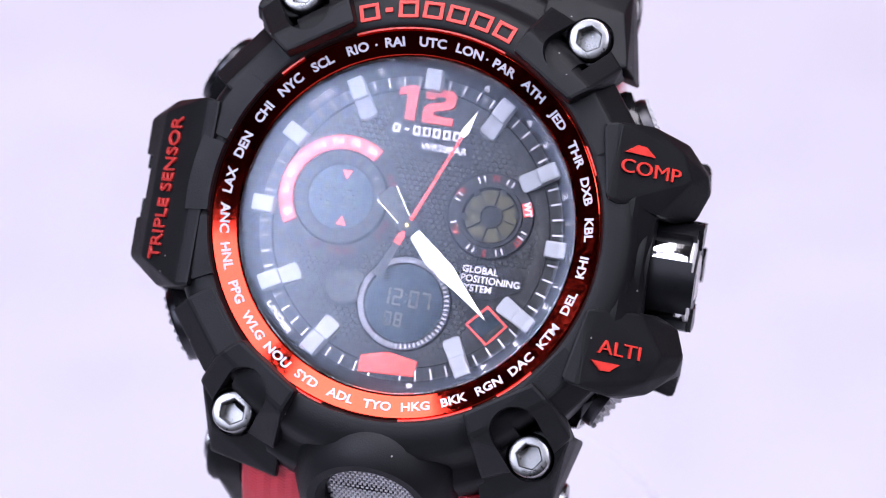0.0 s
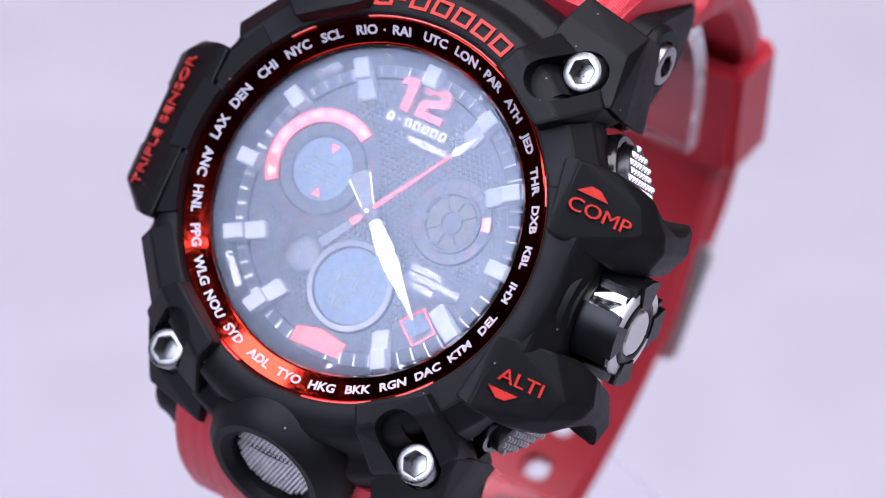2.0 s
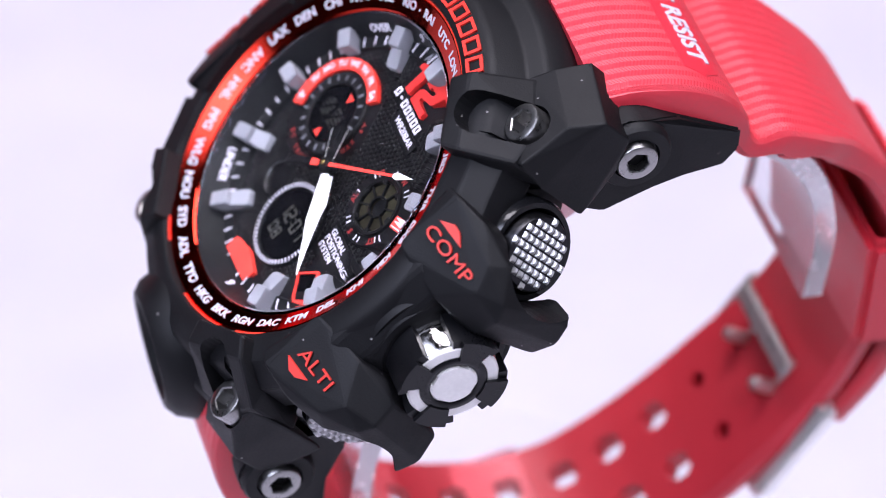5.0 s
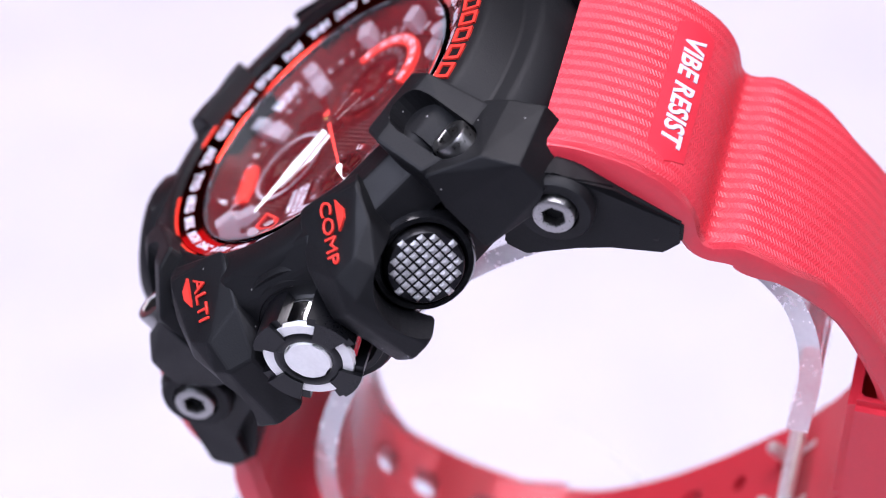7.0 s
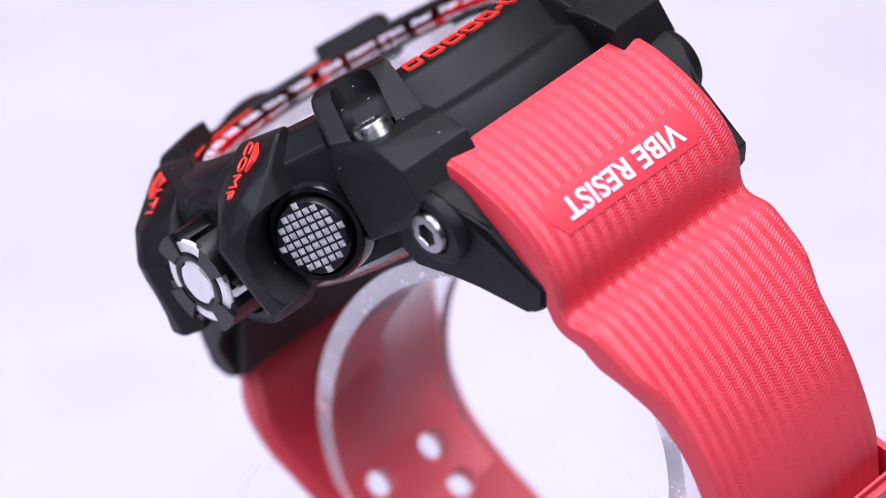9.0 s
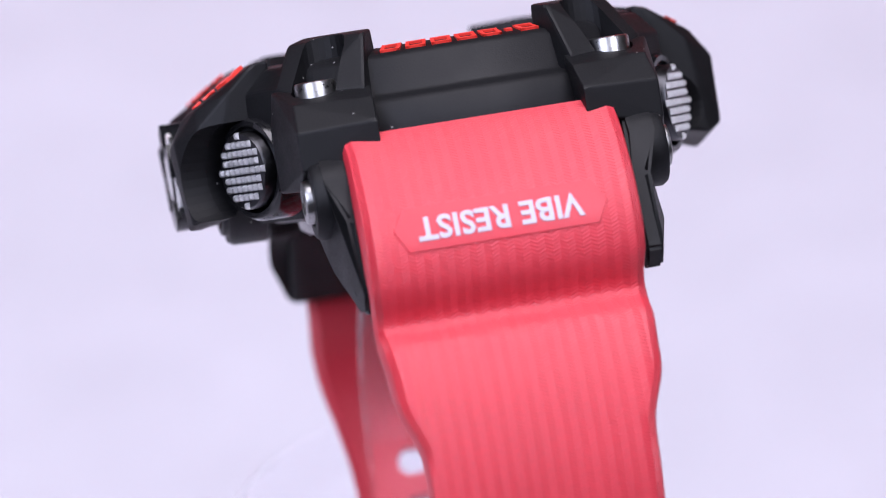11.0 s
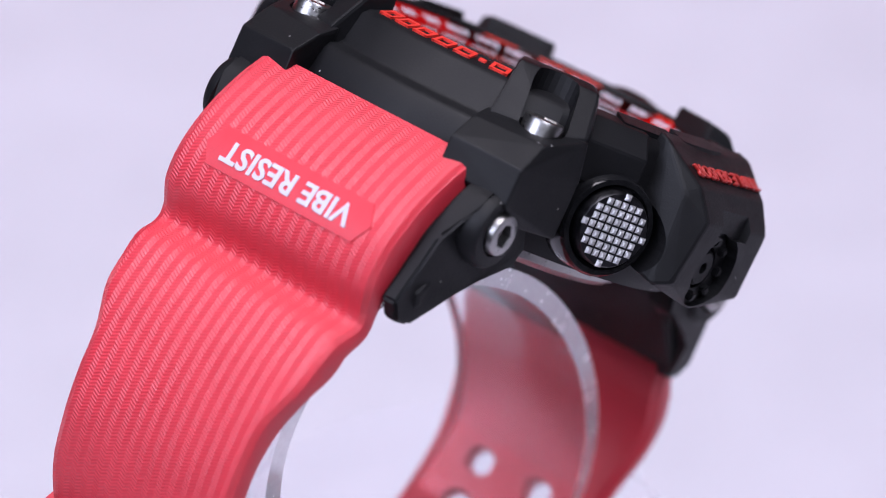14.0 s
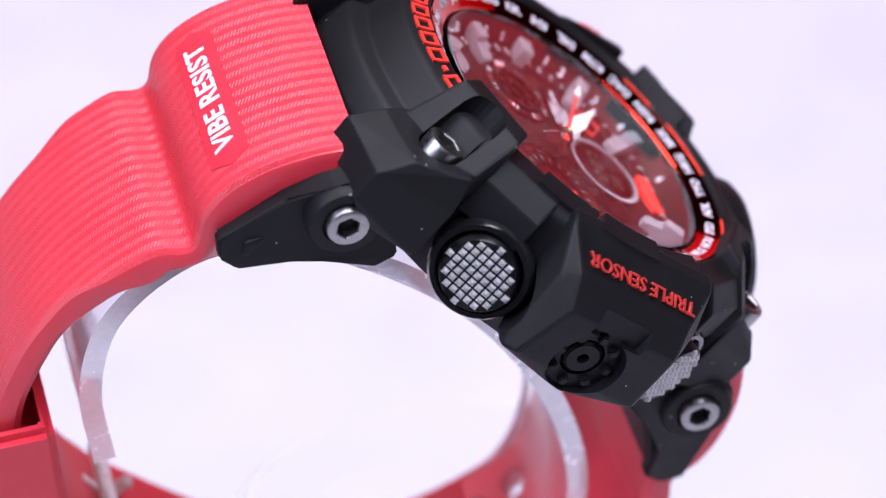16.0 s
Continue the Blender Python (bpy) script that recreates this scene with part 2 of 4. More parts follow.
def socket_screw(r, h, hexr, depth, seg=36):
    """A cylinder-head screw with a hexagon socket, top at z = 0."""
    bm = bmesh.new()

    def loop(fn, z):
        return [bm.verts.new((fn(2 * math.pi * i / seg) * math.cos(2 * math.pi * i / seg), fn(2 * math.pi * i / seg) * math.sin(2 * math.pi * i / seg), z)) for i in range(seg)]

    def hexa(a):
        return hexr * math.cos(math.pi / 6) / math.cos((a % (math.pi / 3)) - math.pi / 6)
    loops = [loop(lambda a: r, -h), loop(lambda a: r, -0.3), loop(lambda a: r - 0.1, -0.08), loop(lambda a: r - 0.3, 0),
             loop(lambda a: hexa(a) + 0.12, 0), loop(lambda a: hexa(a), -0.12), loop(lambda a: hexa(a), -depth)]
    for p, q in zip(loops, loops[1:]):
        for i in range(seg):
            j = (i + 1) % seg
            bm.faces.new((p[i], p[j], q[j], q[i]))
    bm.faces.new(loops[-1])
    bm.faces.new(loops[0])
    return bm


def mirrored(points, sx=1, sy=1):
    return [(x * sx, y * sy, z) for x, y, z in points]


# ---- the setting ----


def slab(name, x0, y0, z0, x1, y1, z1, material, label, category):
    bm = bmesh.new()
    bmesh.ops.create_cube(bm, size=1.0)
    bmesh.ops.transform(bm, matrix=Matrix.LocRotScale(((x0 + x1) / 2, (y0 + y1) / 2, (z0 + z1) / 2), None, (x1 - x0, y1 - y0, z1 - z0)), verts=bm.verts)
    me = bpy.data.meshes.new(name)
    bm.to_mesh(me)
    bm.free()
    me.materials.append(material)
    return tagged(new(name, me), label, category, kind="structure")


slab("tabletop", -1.2, -1.0, -0.03, 1.2, 0.76, 0.0, TABLE_WHITE, "plain white laminate photo table top", "table top")
slab("backdrop", -1.2, 0.77, -0.03, 1.2, 0.79, 0.255, RED_CLOTH, "low red board standing behind the table", "board")
slab("floor", -2.5, -2.5, -0.82, 2.5, 2.5, -0.80, WALL_DARK, "dark studio floor", "floor")
slab("wall_north", -2.5, 2.5, -0.8, 2.5, 2.6, 2.0, WALL_DARK, "dim grey studio wall", "wall")
slab("wall_south", -2.5, -2.6, -0.8, 2.5, -2.5, 2.0, WALL_DARK, "dim grey studio wall", "wall")
slab("wall_east", 2.5, -2.6, -0.8, 2.6, 2.6, 2.0, WALL_DARK, "dim grey studio wall", "wall")
slab("wall_west", -2.6, -2.6, -0.8, -2.5, 2.6, 2.0, WALL_DARK, "dim grey studio wall", "wall")
slab("ceiling", -2.6, -2.6, 2.0, 2.6, 2.6, 2.1, WALL_DARK, "dim grey studio ceiling", "ceiling")

# ---- the watch ----


def wristwatch():
    w = tagged(new("wristwatch"), "black rubber sports watch with a red strap on a clear stand", "wristwatch")

    # case and bezel
    part("case_body", lathe([(0, -12.0), (17.5, -12.0), (20.3, -10.5), (21.0, -8.5), (21.0, 1.0), (18.6, 1.6), (18.6, -1.5), (0, -2.6)], 96), RUBBER_DARK, w, smooth=True)
    part("case_back", lathe([(0, -13.6), (14.5, -13.6), (15.3, -13.0), (15.5, -11.9), (0, -11.9)], 72), STEEL, w, "polished steel back", smooth=True)
    bez = part("bezel", lathe([(18.62, 0.5), (18.62, 2.6), (18.9, 3.15), (19.3, 3.3), (21.2, 2.75), (21.75, 2.35), (22.1, 1.6), (22.3, -2.5), (22.2, -8.0), (20.2, -11.6), (17.0, -11.8), (17.0, 0.5), (18.62, 0.5)], 128), RUBBER, w, "matte black rubber bezel", smooth=True)
    for name, mid in (("bumper_upper", 0), ("bumper_lower", 180)):
        part(name, lathe([(20.5, 2.9), (21.6, 2.65), (22.3, 2.1), (23.1, -0.9), (23.5, -1.3), (24.7, -1.5), (25.3, -2.1), (26.0, -5.2), (25.6, -8.6), (21.0, -9.5), (20.5, 2.9)], 40, mid - 38, mid + 38), RUBBER, w, smooth=True)
    # side shoulders between corner blocks and guards
    for a in (53, 127, 233, 307):
        part("shoulder", moved(hull([(-3.2, 18.8, 3.35), (3.2, 18.8, 3.35), (-3.4, 21.6, 3.0), (3.4, 21.6, 3.0), (-3.4, 23.6, 0.9), (3.4, 23.6, 0.9), (-3.4, 23.6, -3.2), (3.4, 23.6, -3.2), (-3.2, 18.8, -3.2), (3.2, 18.8, -3.2)], 0.3), clock(a)), RUBBER, w)
    for a in (90, 270):
        part("shoulder", moved(hull([(-6, 18.9, 3.0), (6, 18.9, 3.0), (-6, 21.2, 2.6), (6, 21.2, 2.6), (-6, 23.2, 0.2), (6, 23.2, 0.2), (-6, 23.2, -4), (6, 23.2, -4), (-6, 18.9, -4), (6, 18.9, -4)], 0.5), clock(a)), RUBBER, w)

    # four corner blocks with their slotted screws
    A = [(7.7, 17.3, 1.5), (7.9, 17.5, 5.2), (8.9, 19.7, 4.9), (13.9, 13.6, 5.3), (15.7, 15.0, 4.8), (13.7, 13.2, 1.2), (17.9, 17.9, 0.9), (17.2, 16.0, 1.0),
         (10.0, 23.0, -0.3), (15.6, 20.7, -0.2), (17.9, 17.9, -5), (10.0, 23.4, -5), (8.2, 17.4, -5), (13.6, 13.4, -5)]
    B = [(9.4, 22.4, -0.1), (9.7, 24.8, -1.2), (9.9, 27.5, -3.4), (9.9, 27.4, -6.4), (17.0, 23.4, -1.0), (17.3, 26.0, -3.6), (17.3, 26.0, -7.2), (18.3, 18.1, 0.6),
         (18.8, 17.6, -3), (18.8, 17.6, -9), (9.9, 22, -8.5), (14.6, 17.6, 0.4), (17.3, 23, -9)]
    for sx, sy in ((1, 1), (-1, 1), (1, -1), (-1, -1)):
        slot = hull([(x, y, z) for z in (-2.6, 8) for t in range(24) for x, y in [(
            (14.3 if math.cos(t * math.pi / 12 - 0.95) > 0 else 12.9) + 2.3 * math.cos(t * math.pi / 12), (20.25 if math.cos(t * math.pi / 12 - 0.95) > 0 else 18.3) + 2.3 * math.sin(t * math.pi / 12))]], 0)
        slot2 = moved(disc(2.3, -2.6, 8, 32), Matrix.Translation((14.3, 20.25, 0)))
        body = hull(mirrored(A), 0.32)
        wing = hull([(x - (0.6 if x > 16.5 else 0), y - 1.9 * min(max((y - 21) / 3, 0), 1), z) for x, y, z in B] if sy < 0 else mirrored(B), 0.3)
        body = cut(body, slot)
        wing = cut(wing, slot2)
        m = Matrix.Diagonal((sx, sy, 1, 1))
        # the moulding is not quite even: the lower corners sit closer in and to the crown side
        mb = Matrix.Translation({(1, 1): (-0.2, 0, 0.1), (-1, 1): (0.25, 0.4, 0), (1, -1): (0.85, 0.6, -0.45), (-1, -1): (0.75, 0.1, -0.45)}[sx, sy]) @ m
        part("corner_block", moved(body, mb), RUBBER, w)
        part("corner_wing", moved(wing, mb), RUBBER, w)
        part("screw", moved(socket_screw(1.98, 4.0, 1.22, 1.9), mb @ Matrix.Translation((14.3, 20.25, 1.0)) @ Matrix.Rotation(0.3 * sx + 0.2 * sy, 4, "Z")), STEEL, w, "polished steel hexagon socket screw", smooth=True)
        # lug with its side screw
        poly = [(20.6, -7.2), (22.4, -6.2), (24.6, -5.8), (26.8, -6.4), (28.2, -8.2), (29.6, -12.0), (32.3, -18.9), (30.6, -20.7), (28.3, -20.8), (26.0, -16.4), (23.2, -14.6), (18.2, -13.2), (17.2, -11.0), (19.0, -9.4)]
        lug = bmesh.new()
        ins = [lug.verts.new((12.9 if y < 28.25 else 12.3, y, z)) for y, z in poly]
        out = [lug.verts.new((15.9 if y < 28.25 else 14.0, y, z)) for y, z in poly]
        lug.faces.new(ins)
        lug.faces.new(out)
        for i in range(len(poly)):
            lug.faces.new((ins[i], ins[(i + 1) % len(poly)], out[(i + 1) % len(poly)], out[i]))
        bmesh.ops.bevel(lug, geom=lug.edges[:], offset=0.3, segments=2, affect="EDGES", clamp_overlap=True)
        ax = basis((1, 0, 0), (0, 0, 1), (0, 24.7, -9.9))
        boss = moved(lathe([(0, 14.5), (3.7, 14.5), (3.7, 16.2), (3.4, 16.65), (2.35, 16.7), (2.2, 16.3), (0, 16.3)], 40), ax)
        md = m if sy > 0 else Matrix.Translation((0.9, 1.5, -0.4) if sx > 0 else (-0.35, 1.85, -1.3)) @ m
        lug_ob = part("lug", moved(joined(lug, boss), md), RUBBER, w, "black rubber lug with a screw boss", smooth=True)
        part("lug_screw", moved(moved(socket_screw(2.05, 2.4, 1.15, 1.2), basis((1, 0, 0), (0, 0, 1), (17.35, 24.7, -9.9))), md), STEEL, lug_ob, "polished steel socket screw", smooth=True)
        # knurled push button in its collar
        d = Vector((math.sin(radians(60)), math.cos(radians(60)), 0))
        f = basis(d, (0, 0, 1))
        off = Matrix.Translation((-0.2, 0.7, -6.2) if sy > 0 else (0, 0, -6.5))
        btn = part("push_button", moved(moved(lathe([(0, 20), (3.75, 20), (3.75, 24.6), (3.55, 24.95), (0, 24.95)], 40), off @ f), m), BLACK_STEEL, w, "gunmetal button with a knurled face", smooth=True)
        studs = bmesh.new()
        n = 5
        for i in range(-n, n + 1):
            for j in range(-n, n + 1):
                px, py = i * 0.84, j * 0.84
                if math.hypot(px, py) > 3.45:
                    continue
                q = [studs.verts.new((px + dx * 0.34, py + dy * 0.34, 24.93)) for dx, dy in ((-1, -1), (1, -1), (1, 1), (-1, 1))]
                t = [studs.verts.new((px + dx * 0.15, py + dy * 0.15, 25.24)) for dx, dy in ((-1, -1), (1, -1), (1, 1), (-1, 1))]
                studs.faces.new(t)
                for k in range(4):
                    studs.faces.new((q[k], q[(k + 1) % 4], t[(k + 1) % 4], t[k]))
        tagged(part("knurling", moved(moved(studs, off @ f), m), KNURL, btn, "bright square knurling"), kind="stuff")
        part("collar", moved(moved(lathe([(3.85, 20), (3.85, 23.4), (4.2, 24.0), (4.7, 24.0), (5.0, 23.5), (5.1, 20)], 40), off @ f), m), GLOSS_BLACK, btn, "black collar round the button", smooth=True)

    # guards at 2 and 4 o'clock, each with a hollow for the button
    G = [(17.2, 12.2, 3.9), (18.5, 5.3, 3.9), (18.8, 12.6, 3.8), (19.4, 5.0, 3.5), (21.6, 12.9, 1.4), (25.0, 12.0, -1.6), (24.8, 10.9, 0.2), (25.9, 8.4, -0.3), (23.4, 4.7, 0.6),
         (27.2, 9.4, -2.6), (27.6, 7.8, -3.2), (26.6, 5.2, -3.6), (24.6, 4.4, -2.4), (26.7, 11.2, -10.6), (25.7, 6.2, -11.3), (27.0, 8.9, -11.2), (25.0, 12.6, -9.8), (21, 5, -8), (21, 12.6, -10), (18.6, 5, -3), (18, 12, -3)]
    hole = moved(lathe([(0, 21.5), (4.9, 21.5), (4.9, 25.5), (6.0, 32), (0, 32)], 40), Matrix.Translation((0, 0, -6.5)) @ basis((math.sin(radians(60)), 0.5, 0)))
    for sy, word in ((1, "COMP"), (-1, "ALTI")):
        g = cut(hull(G, 0.26), moved(hole.copy(), Matrix.Translation((0, 0.5 if sy > 0 else 0, 0.2))))
        gob = part("button_guard", moved(g, Matrix.Diagonal((1, sy, 1, 1))), RUBBER, w, "faceted black rubber button guard")
        nrm = Vector((0.53, 0.03 * sy, 0.85))
        # lettering runs outward along +x
        x = Vector((0.85, 0.0, -0.53)).normalized()
        z = nrm.normalized()
        y = z.cross(x)
        fr = Matrix(((x.x, y.x, z.x, 22.0), (x.y, y.y, z.y, 8.55 * sy), (x.z, y.z, z.z, 1.98), (0, 0, 0, 1)))
        part("lettering", moved(words(word, 1.85, 0.3, 0.0, 1.24), fr), RED_PRINT, gob, "red raised lettering")
        arrow = prism([(-1.6, 0.0), (1.6, 0.0), (0.5, 0.8), (-0.4, 0.85)] if sy > 0 else [(-1.5, 0.0), (-0.4, -0.85), (0.5, -0.8), (1.5, 0.0)], 0, 0.3)
        part("arrow", moved(arrow, fr @ Matrix.Translation((-1.3, 1.32 * sy, 0))), RED_PRINT, gob, "red raised arrow")
    # sensor guard at 9 o'clock
    S = [(-19.3, 8.6, 3.8), (-19.3, -9.2, 3.8), (-20.6, 8.9, 3.4), (-20.6, -9.4, 3.4), (-24.2, 8.6, -0.4), (-24.9, 7.2, 0.6), (-24.9, -7.0, 0.6), (-23.2, -9.4, -0.4),
         (-26.9, 6.6, -2.2), (-26.7, -6.9, -2.2), (-26.6, 7.8, -8.8), (-26.3, -7.4, -9.0), (-25.0, 8.8, -9.6), (-24.4, -9.2, -9.8), (-25.5, 0, -11.2), (-18, 8.6, -8), (-18, -9.2, -8)]
    notch = prism([(-30, -3.9), (-25.9, -3.0), (-25.9, 3.0), (-30, 3.9)], -3.4, 4)
    sock = moved(lathe([(0, 24.4), (2.2, 24.4), (2.2, 25.2), (3.9, 25.2), (3.9, 26.6), (5.0, 28), (5, 30), (0, 30)], 40), Matrix.Translation((0, 0.4, -6.2)) @ basis((-1, 0, -0.03)))
    hl = hole.copy()
    moved(hl, Matrix.Diagonal((-1, 1, 1, 1)))
    hl2 = hole.copy()
    moved(hl2, Matrix.Diagonal((-1, -1, 1, 1)))
    hole.free()
    sg = part("sensor_guard", cut(hull(S, 0.3), sock, hl, hl2, notch), RUBBER, w, "faceted black rubber sensor guard")
    z = Vector((-0.55, 0, 0.84)).normalized()
    x = Vector((0, 1, 0))
    y = z.cross(x)
    fr = Matrix(((x.x, y.x, z.x, -23.3), (x.y, y.y, z.y, -0.2), (x.z, y.z, z.z, 1.68), (0, 0, 0, 1)))
    part("lettering", moved(words("TRIPLE SENSOR", 1.9, 0.35, 0.02, 1.06), fr), DULL_RED, sg, "red raised lettering")
    # bezel panels between the ring and the guard
    for a0, a1, up in ((286, 305, 0.0), (264.5, 284.5, 0.28), (246, 263, 0.0)):
        pan = ring_bar(18.75, 21.0, 2.0, 3.75 + up, a0, a1, 14)
        for v in pan.verts:
            if v.co.z > 3 and math.hypot(v.co.x, v.co.y) > 20:
                v.co.z -= 0.5
        bmesh.ops.bevel(pan, geom=[e for e in pan.edges if e.calc_face_angle(0) > 0.6], offset=0.16, segments=2, affect="EDGES", clamp_overlap=True)
        part("bezel_panel", pan, RUBBER, bez, "black rubber panel on the bezel", smooth=True)
    sx = Matrix.Translation((0, 0.4, -6.2)) @ basis((-1, 0, -0.03))
    for k in range(8):
        part("sensor_vane", moved(box(2.9, 0, 25.4, 0.9, 0.9, 0.9, 0.15), sx @ Matrix.Rotation(k * math.pi / 4, 4, "Z")), RUBBER, sg)
    part("sensor_cap", moved(lathe([(0.6, 24.3), (0.6, 25.4), (1.6, 25.4), (1.9, 25.1), (1.9, 24.3)], 24), sx), RUBBER, sg, "dark plastic sensor cap")

    # crown at 3 o'clock
    cr = basis((1, 0, 0), (0, 0, 1), (0, 0.1, -5.9)) @ Matrix.Diagonal((1.18, 1.18, 1, 1))
    crown = part("crown", moved(lathe([(0, 21), (3.85, 21), (3.85, 26.5), (3.6, 26.9), (0, 26.9)], 48), cr), CHROME, w, "chrome crown with black claws", smooth=True)
    part("crown_rim", moved(lathe([(2.75, 26.8), (2.75, 27.15), (2.85, 27.25), (3.65, 27.2), (3.8, 27.0), (3.8, 26.8)], 48), cr), CROWN_SILVER, crown, "pale satin rim", smooth=True)
    part("crown_centre", moved(cut(disc(1.95, 26.6, 27.5, 40, 0.15), *[moved(box(2.1, 0, 27, 0.7, 1.0, 2), Matrix.Rotation(radians(45 + 90 * k + 65), 4, "Z")) for k in range(4)]), cr), CROWN_SILVER, crown, "satin grey disc")
    part("crown_ring", moved(lathe([(2.0, 26.5), (2.0, 27.3), (2.2, 27.45), (2.6, 27.45), (2.8, 27.3), (2.8, 26.5)], 48), cr), CLAW, crown, "black ring", smooth=True)
    for k in range(4):
        claw = joined(ring_bar(3.75, 4.5, 21.8, 27.15, -29, 29, 12), ring_bar(2.6, 4.5, 26.9, 27.6, -19, 19, 10))
        part("crown_claw", moved(claw, cr @ Matrix.Rotation(radians(90 * k + 20), 4, "Z")), CLAW, crown, smooth=True)
    part("crown_seat", moved(lathe([(4.6, 20), (4.6, 22.9), (4.9, 23.3), (5.4, 23.2), (5.55, 22.7), (5.7, 22.6), (6.1, 22.7), (6.35, 22.2), (6.4, 19)], 64), cr), RUBBER, w, "black ridged seat round the crown", smooth=True)

    # light pod at 6 o'clock
    n6 = basis((0, -0.80, 0.60), (0, 0, 1), (0.6, -26.4, -1.9))
    pod = part("light_pod", moved(lathe([(4.5, -1.4), (4.5, -0.3), (5.2, 0.55), (6.0, 0.6), (7.0, -0.2), (7.9, -2.2), (8.3, -6.5), (0, -6.5)], 64), Matrix.Diagonal((1, 1, 1, 1)) @ n6), RUBBER, w, "round black rubber light pod", smooth=True)
    part("pod_face", moved(disc(4.5, -1.9, -1.2, 48), n6), DARK_STEEL, pod)
    mesh = bmesh.new()
    for i in range(-9, 10):
        for j in range(-9, 10):
            px, py = i * 0.46 + (0.23 if j % 2 else 0), j * 0.42
            if math.hypot(px, py) > 4.2:
                continue
            q = [mesh.verts.new((px + dx * 0.19, py + dy * 0.15, -1.21)) for dx, dy in ((-1, -1), (1, -1), (1, 1), (-1, 1))]
            t = [mesh.verts.new((px + dx * 0.12, py + dy * 0.09, -1.0)) for dx, dy in ((-1, -1), (1, -1), (1, 1), (-1, 1))]
            mesh.faces.new(t)
            for k in range(4):
                mesh.faces.new((q[k], q[(k + 1) % 4], t[(k + 1) % 4], t[k]))
    tagged(part("pod_grille", moved(mesh, n6), KNURL, pod, "silver knurled grille"), kind="stuff")

    # red logo bars on the bezel over 12 o'clock
    for k, (c, wd) in enumerate([(-6.9, 1.9), (-5.0, 0.7), (-3.1, 1.9), (-0.7, 1.9), (1.7, 1.9), (4.1, 1.9), (6.5, 1.9)]):
        a = c / 20.55
        hgt = 1.75 if wd > 1 else 0.45
        b = joined(box(0, hgt / 2 - 0.16, 0, wd, 0.32, 0.35), box(0, -hgt / 2 + 0.16, 0, wd, 0.32, 0.35), box(-wd / 2 + 0.18, 0, 0, 0.36, hgt, 0.3), box(wd / 2 - 0.18, 0, 0, 0.36, hgt, 0.3)) if wd > 1 else box(0, 0, 0, wd, hgt, 0.35)
        part("logo_bar", moved(b, clock(math.degrees(a), 20.35, 3.06) @ Matrix.Rotation(radians(-16), 4, "X")), RED_PRINT, bez, "red raised mark")

    # city ring
    ring = part("city_ring", lathe([(16.15, 0.8), (16.15, 1.6), (16.3, 1.75), (18.4, 2.70), (18.55, 2.64), (18.6, 0.8)], 160), RING_RED, w, "mirror-finish dark red metal ring", smooth=True)
    ring.data.set_sharp_from_angle(angle=radians(12))
    cities = "UTC LON PAR ATH JED THR DXB KBL KHI DEL KTM DAC RGN BKK HKG TYO ADL SYD NOU WLG PPG HNL ANC LAX DEN CHI NYC SCL RIO RAI".split()
    for i, c in enumerate(cities):
        # the lower half reads from the centre outward
        flip = 180 if 8 <= i <= 22 else 0
        part("city_code", moved(words(c, 1.26, 0.05, 0.04, 1.06), clock(12 * i - 1.2, 17.38, 2.25) @ Matrix.Rotation(radians(24.3), 4, "X") @ Matrix.Rotation(radians(flip), 4, "Z")), WHITE_PRINT, ring, "white printed city code")
    for a in (-19.2, 16.8, 138.8):
        part("ring_dot", moved(disc(0.11, 0, 0.05, 12), clock(a, 17.38, 2.25) @ Matrix.Rotation(radians(24.3), 4, "X")), WHITE_PRINT, ring)
    for a0, a1 in ((-24, 21), (-49, -41), (58, 67), (130, 142), (150, 172), (195, 214)):
        part("ring_accent", ring_bar(18.56, 18.84, 2.0, 2.82, a0, a1, 24), RED_LINE, ring, "bright red line")

    # crystal
    prof = []
    for i in range(13):
        r = 15.75 * i / 12
        prof.append((r, 2.05 - 0.28 * (r / 16.1) ** 2))
    back = [(r, z - 0.95) for r, z in reversed(prof)]
    prof += [(15.95, 1.72), (16.08, 1.55), (16.1, 1.2)]
    glass = part("crystal", lathe(prof + [(16.1, 0.85)] + back, 96), GLASS, w, "clear domed mineral crystal", smooth=True)
    glass.visible_shadow = False
    for nm, yz in (("end_plate", ((-17, -11.6), (-21, -8), (-27, -11.5), (-29.3, -18.5), (-28.2, -21.0), (-26.4, -21.4), (-18.5, -14.2))), ("end_plate", ((17, -11.6), (21, -9), (26, -11), (30.2, -17.6), (29.4, -19.2), (22, -14.4)))):
        part(nm, hull([(x, y, z) for x in (-14.6, 14.6) for y, z in yz], 0.5), RUBBER, w, "black rubber plate under the strap end")
    dial(w)
    strap(w)
    return w


def seven(digit, h=1.0, wd=0.52, t=0.10):
    """Bars of a seven-segment digit, lower left at the origin."""
    on = {"0": "abcdef", "1": "bc", "2": "abged", "7": "abc", "8": "abcdefg"}[digit]
    g = t * 0.35
    seg = {"a": (wd / 2, h - t / 2, wd - 2 * g, t), "g": (wd / 2, h / 2, wd - 2 * g, t), "d": (wd / 2, t / 2, wd - 2 * g, t),
           "f": (t / 2, h * 0.75, t, h / 2 - 2 * g), "b": (wd - t / 2, h * 0.75, t, h / 2 - 2 * g),
           "e": (t / 2, h * 0.25, t, h / 2 - 2 * g), "c": (wd - t / 2, h * 0.25, t, h / 2 - 2 * g)}
    return joined(*[box(seg[s][0], seg[s][1], 0, seg[s][2], seg[s][3], 0.02) for s in on])


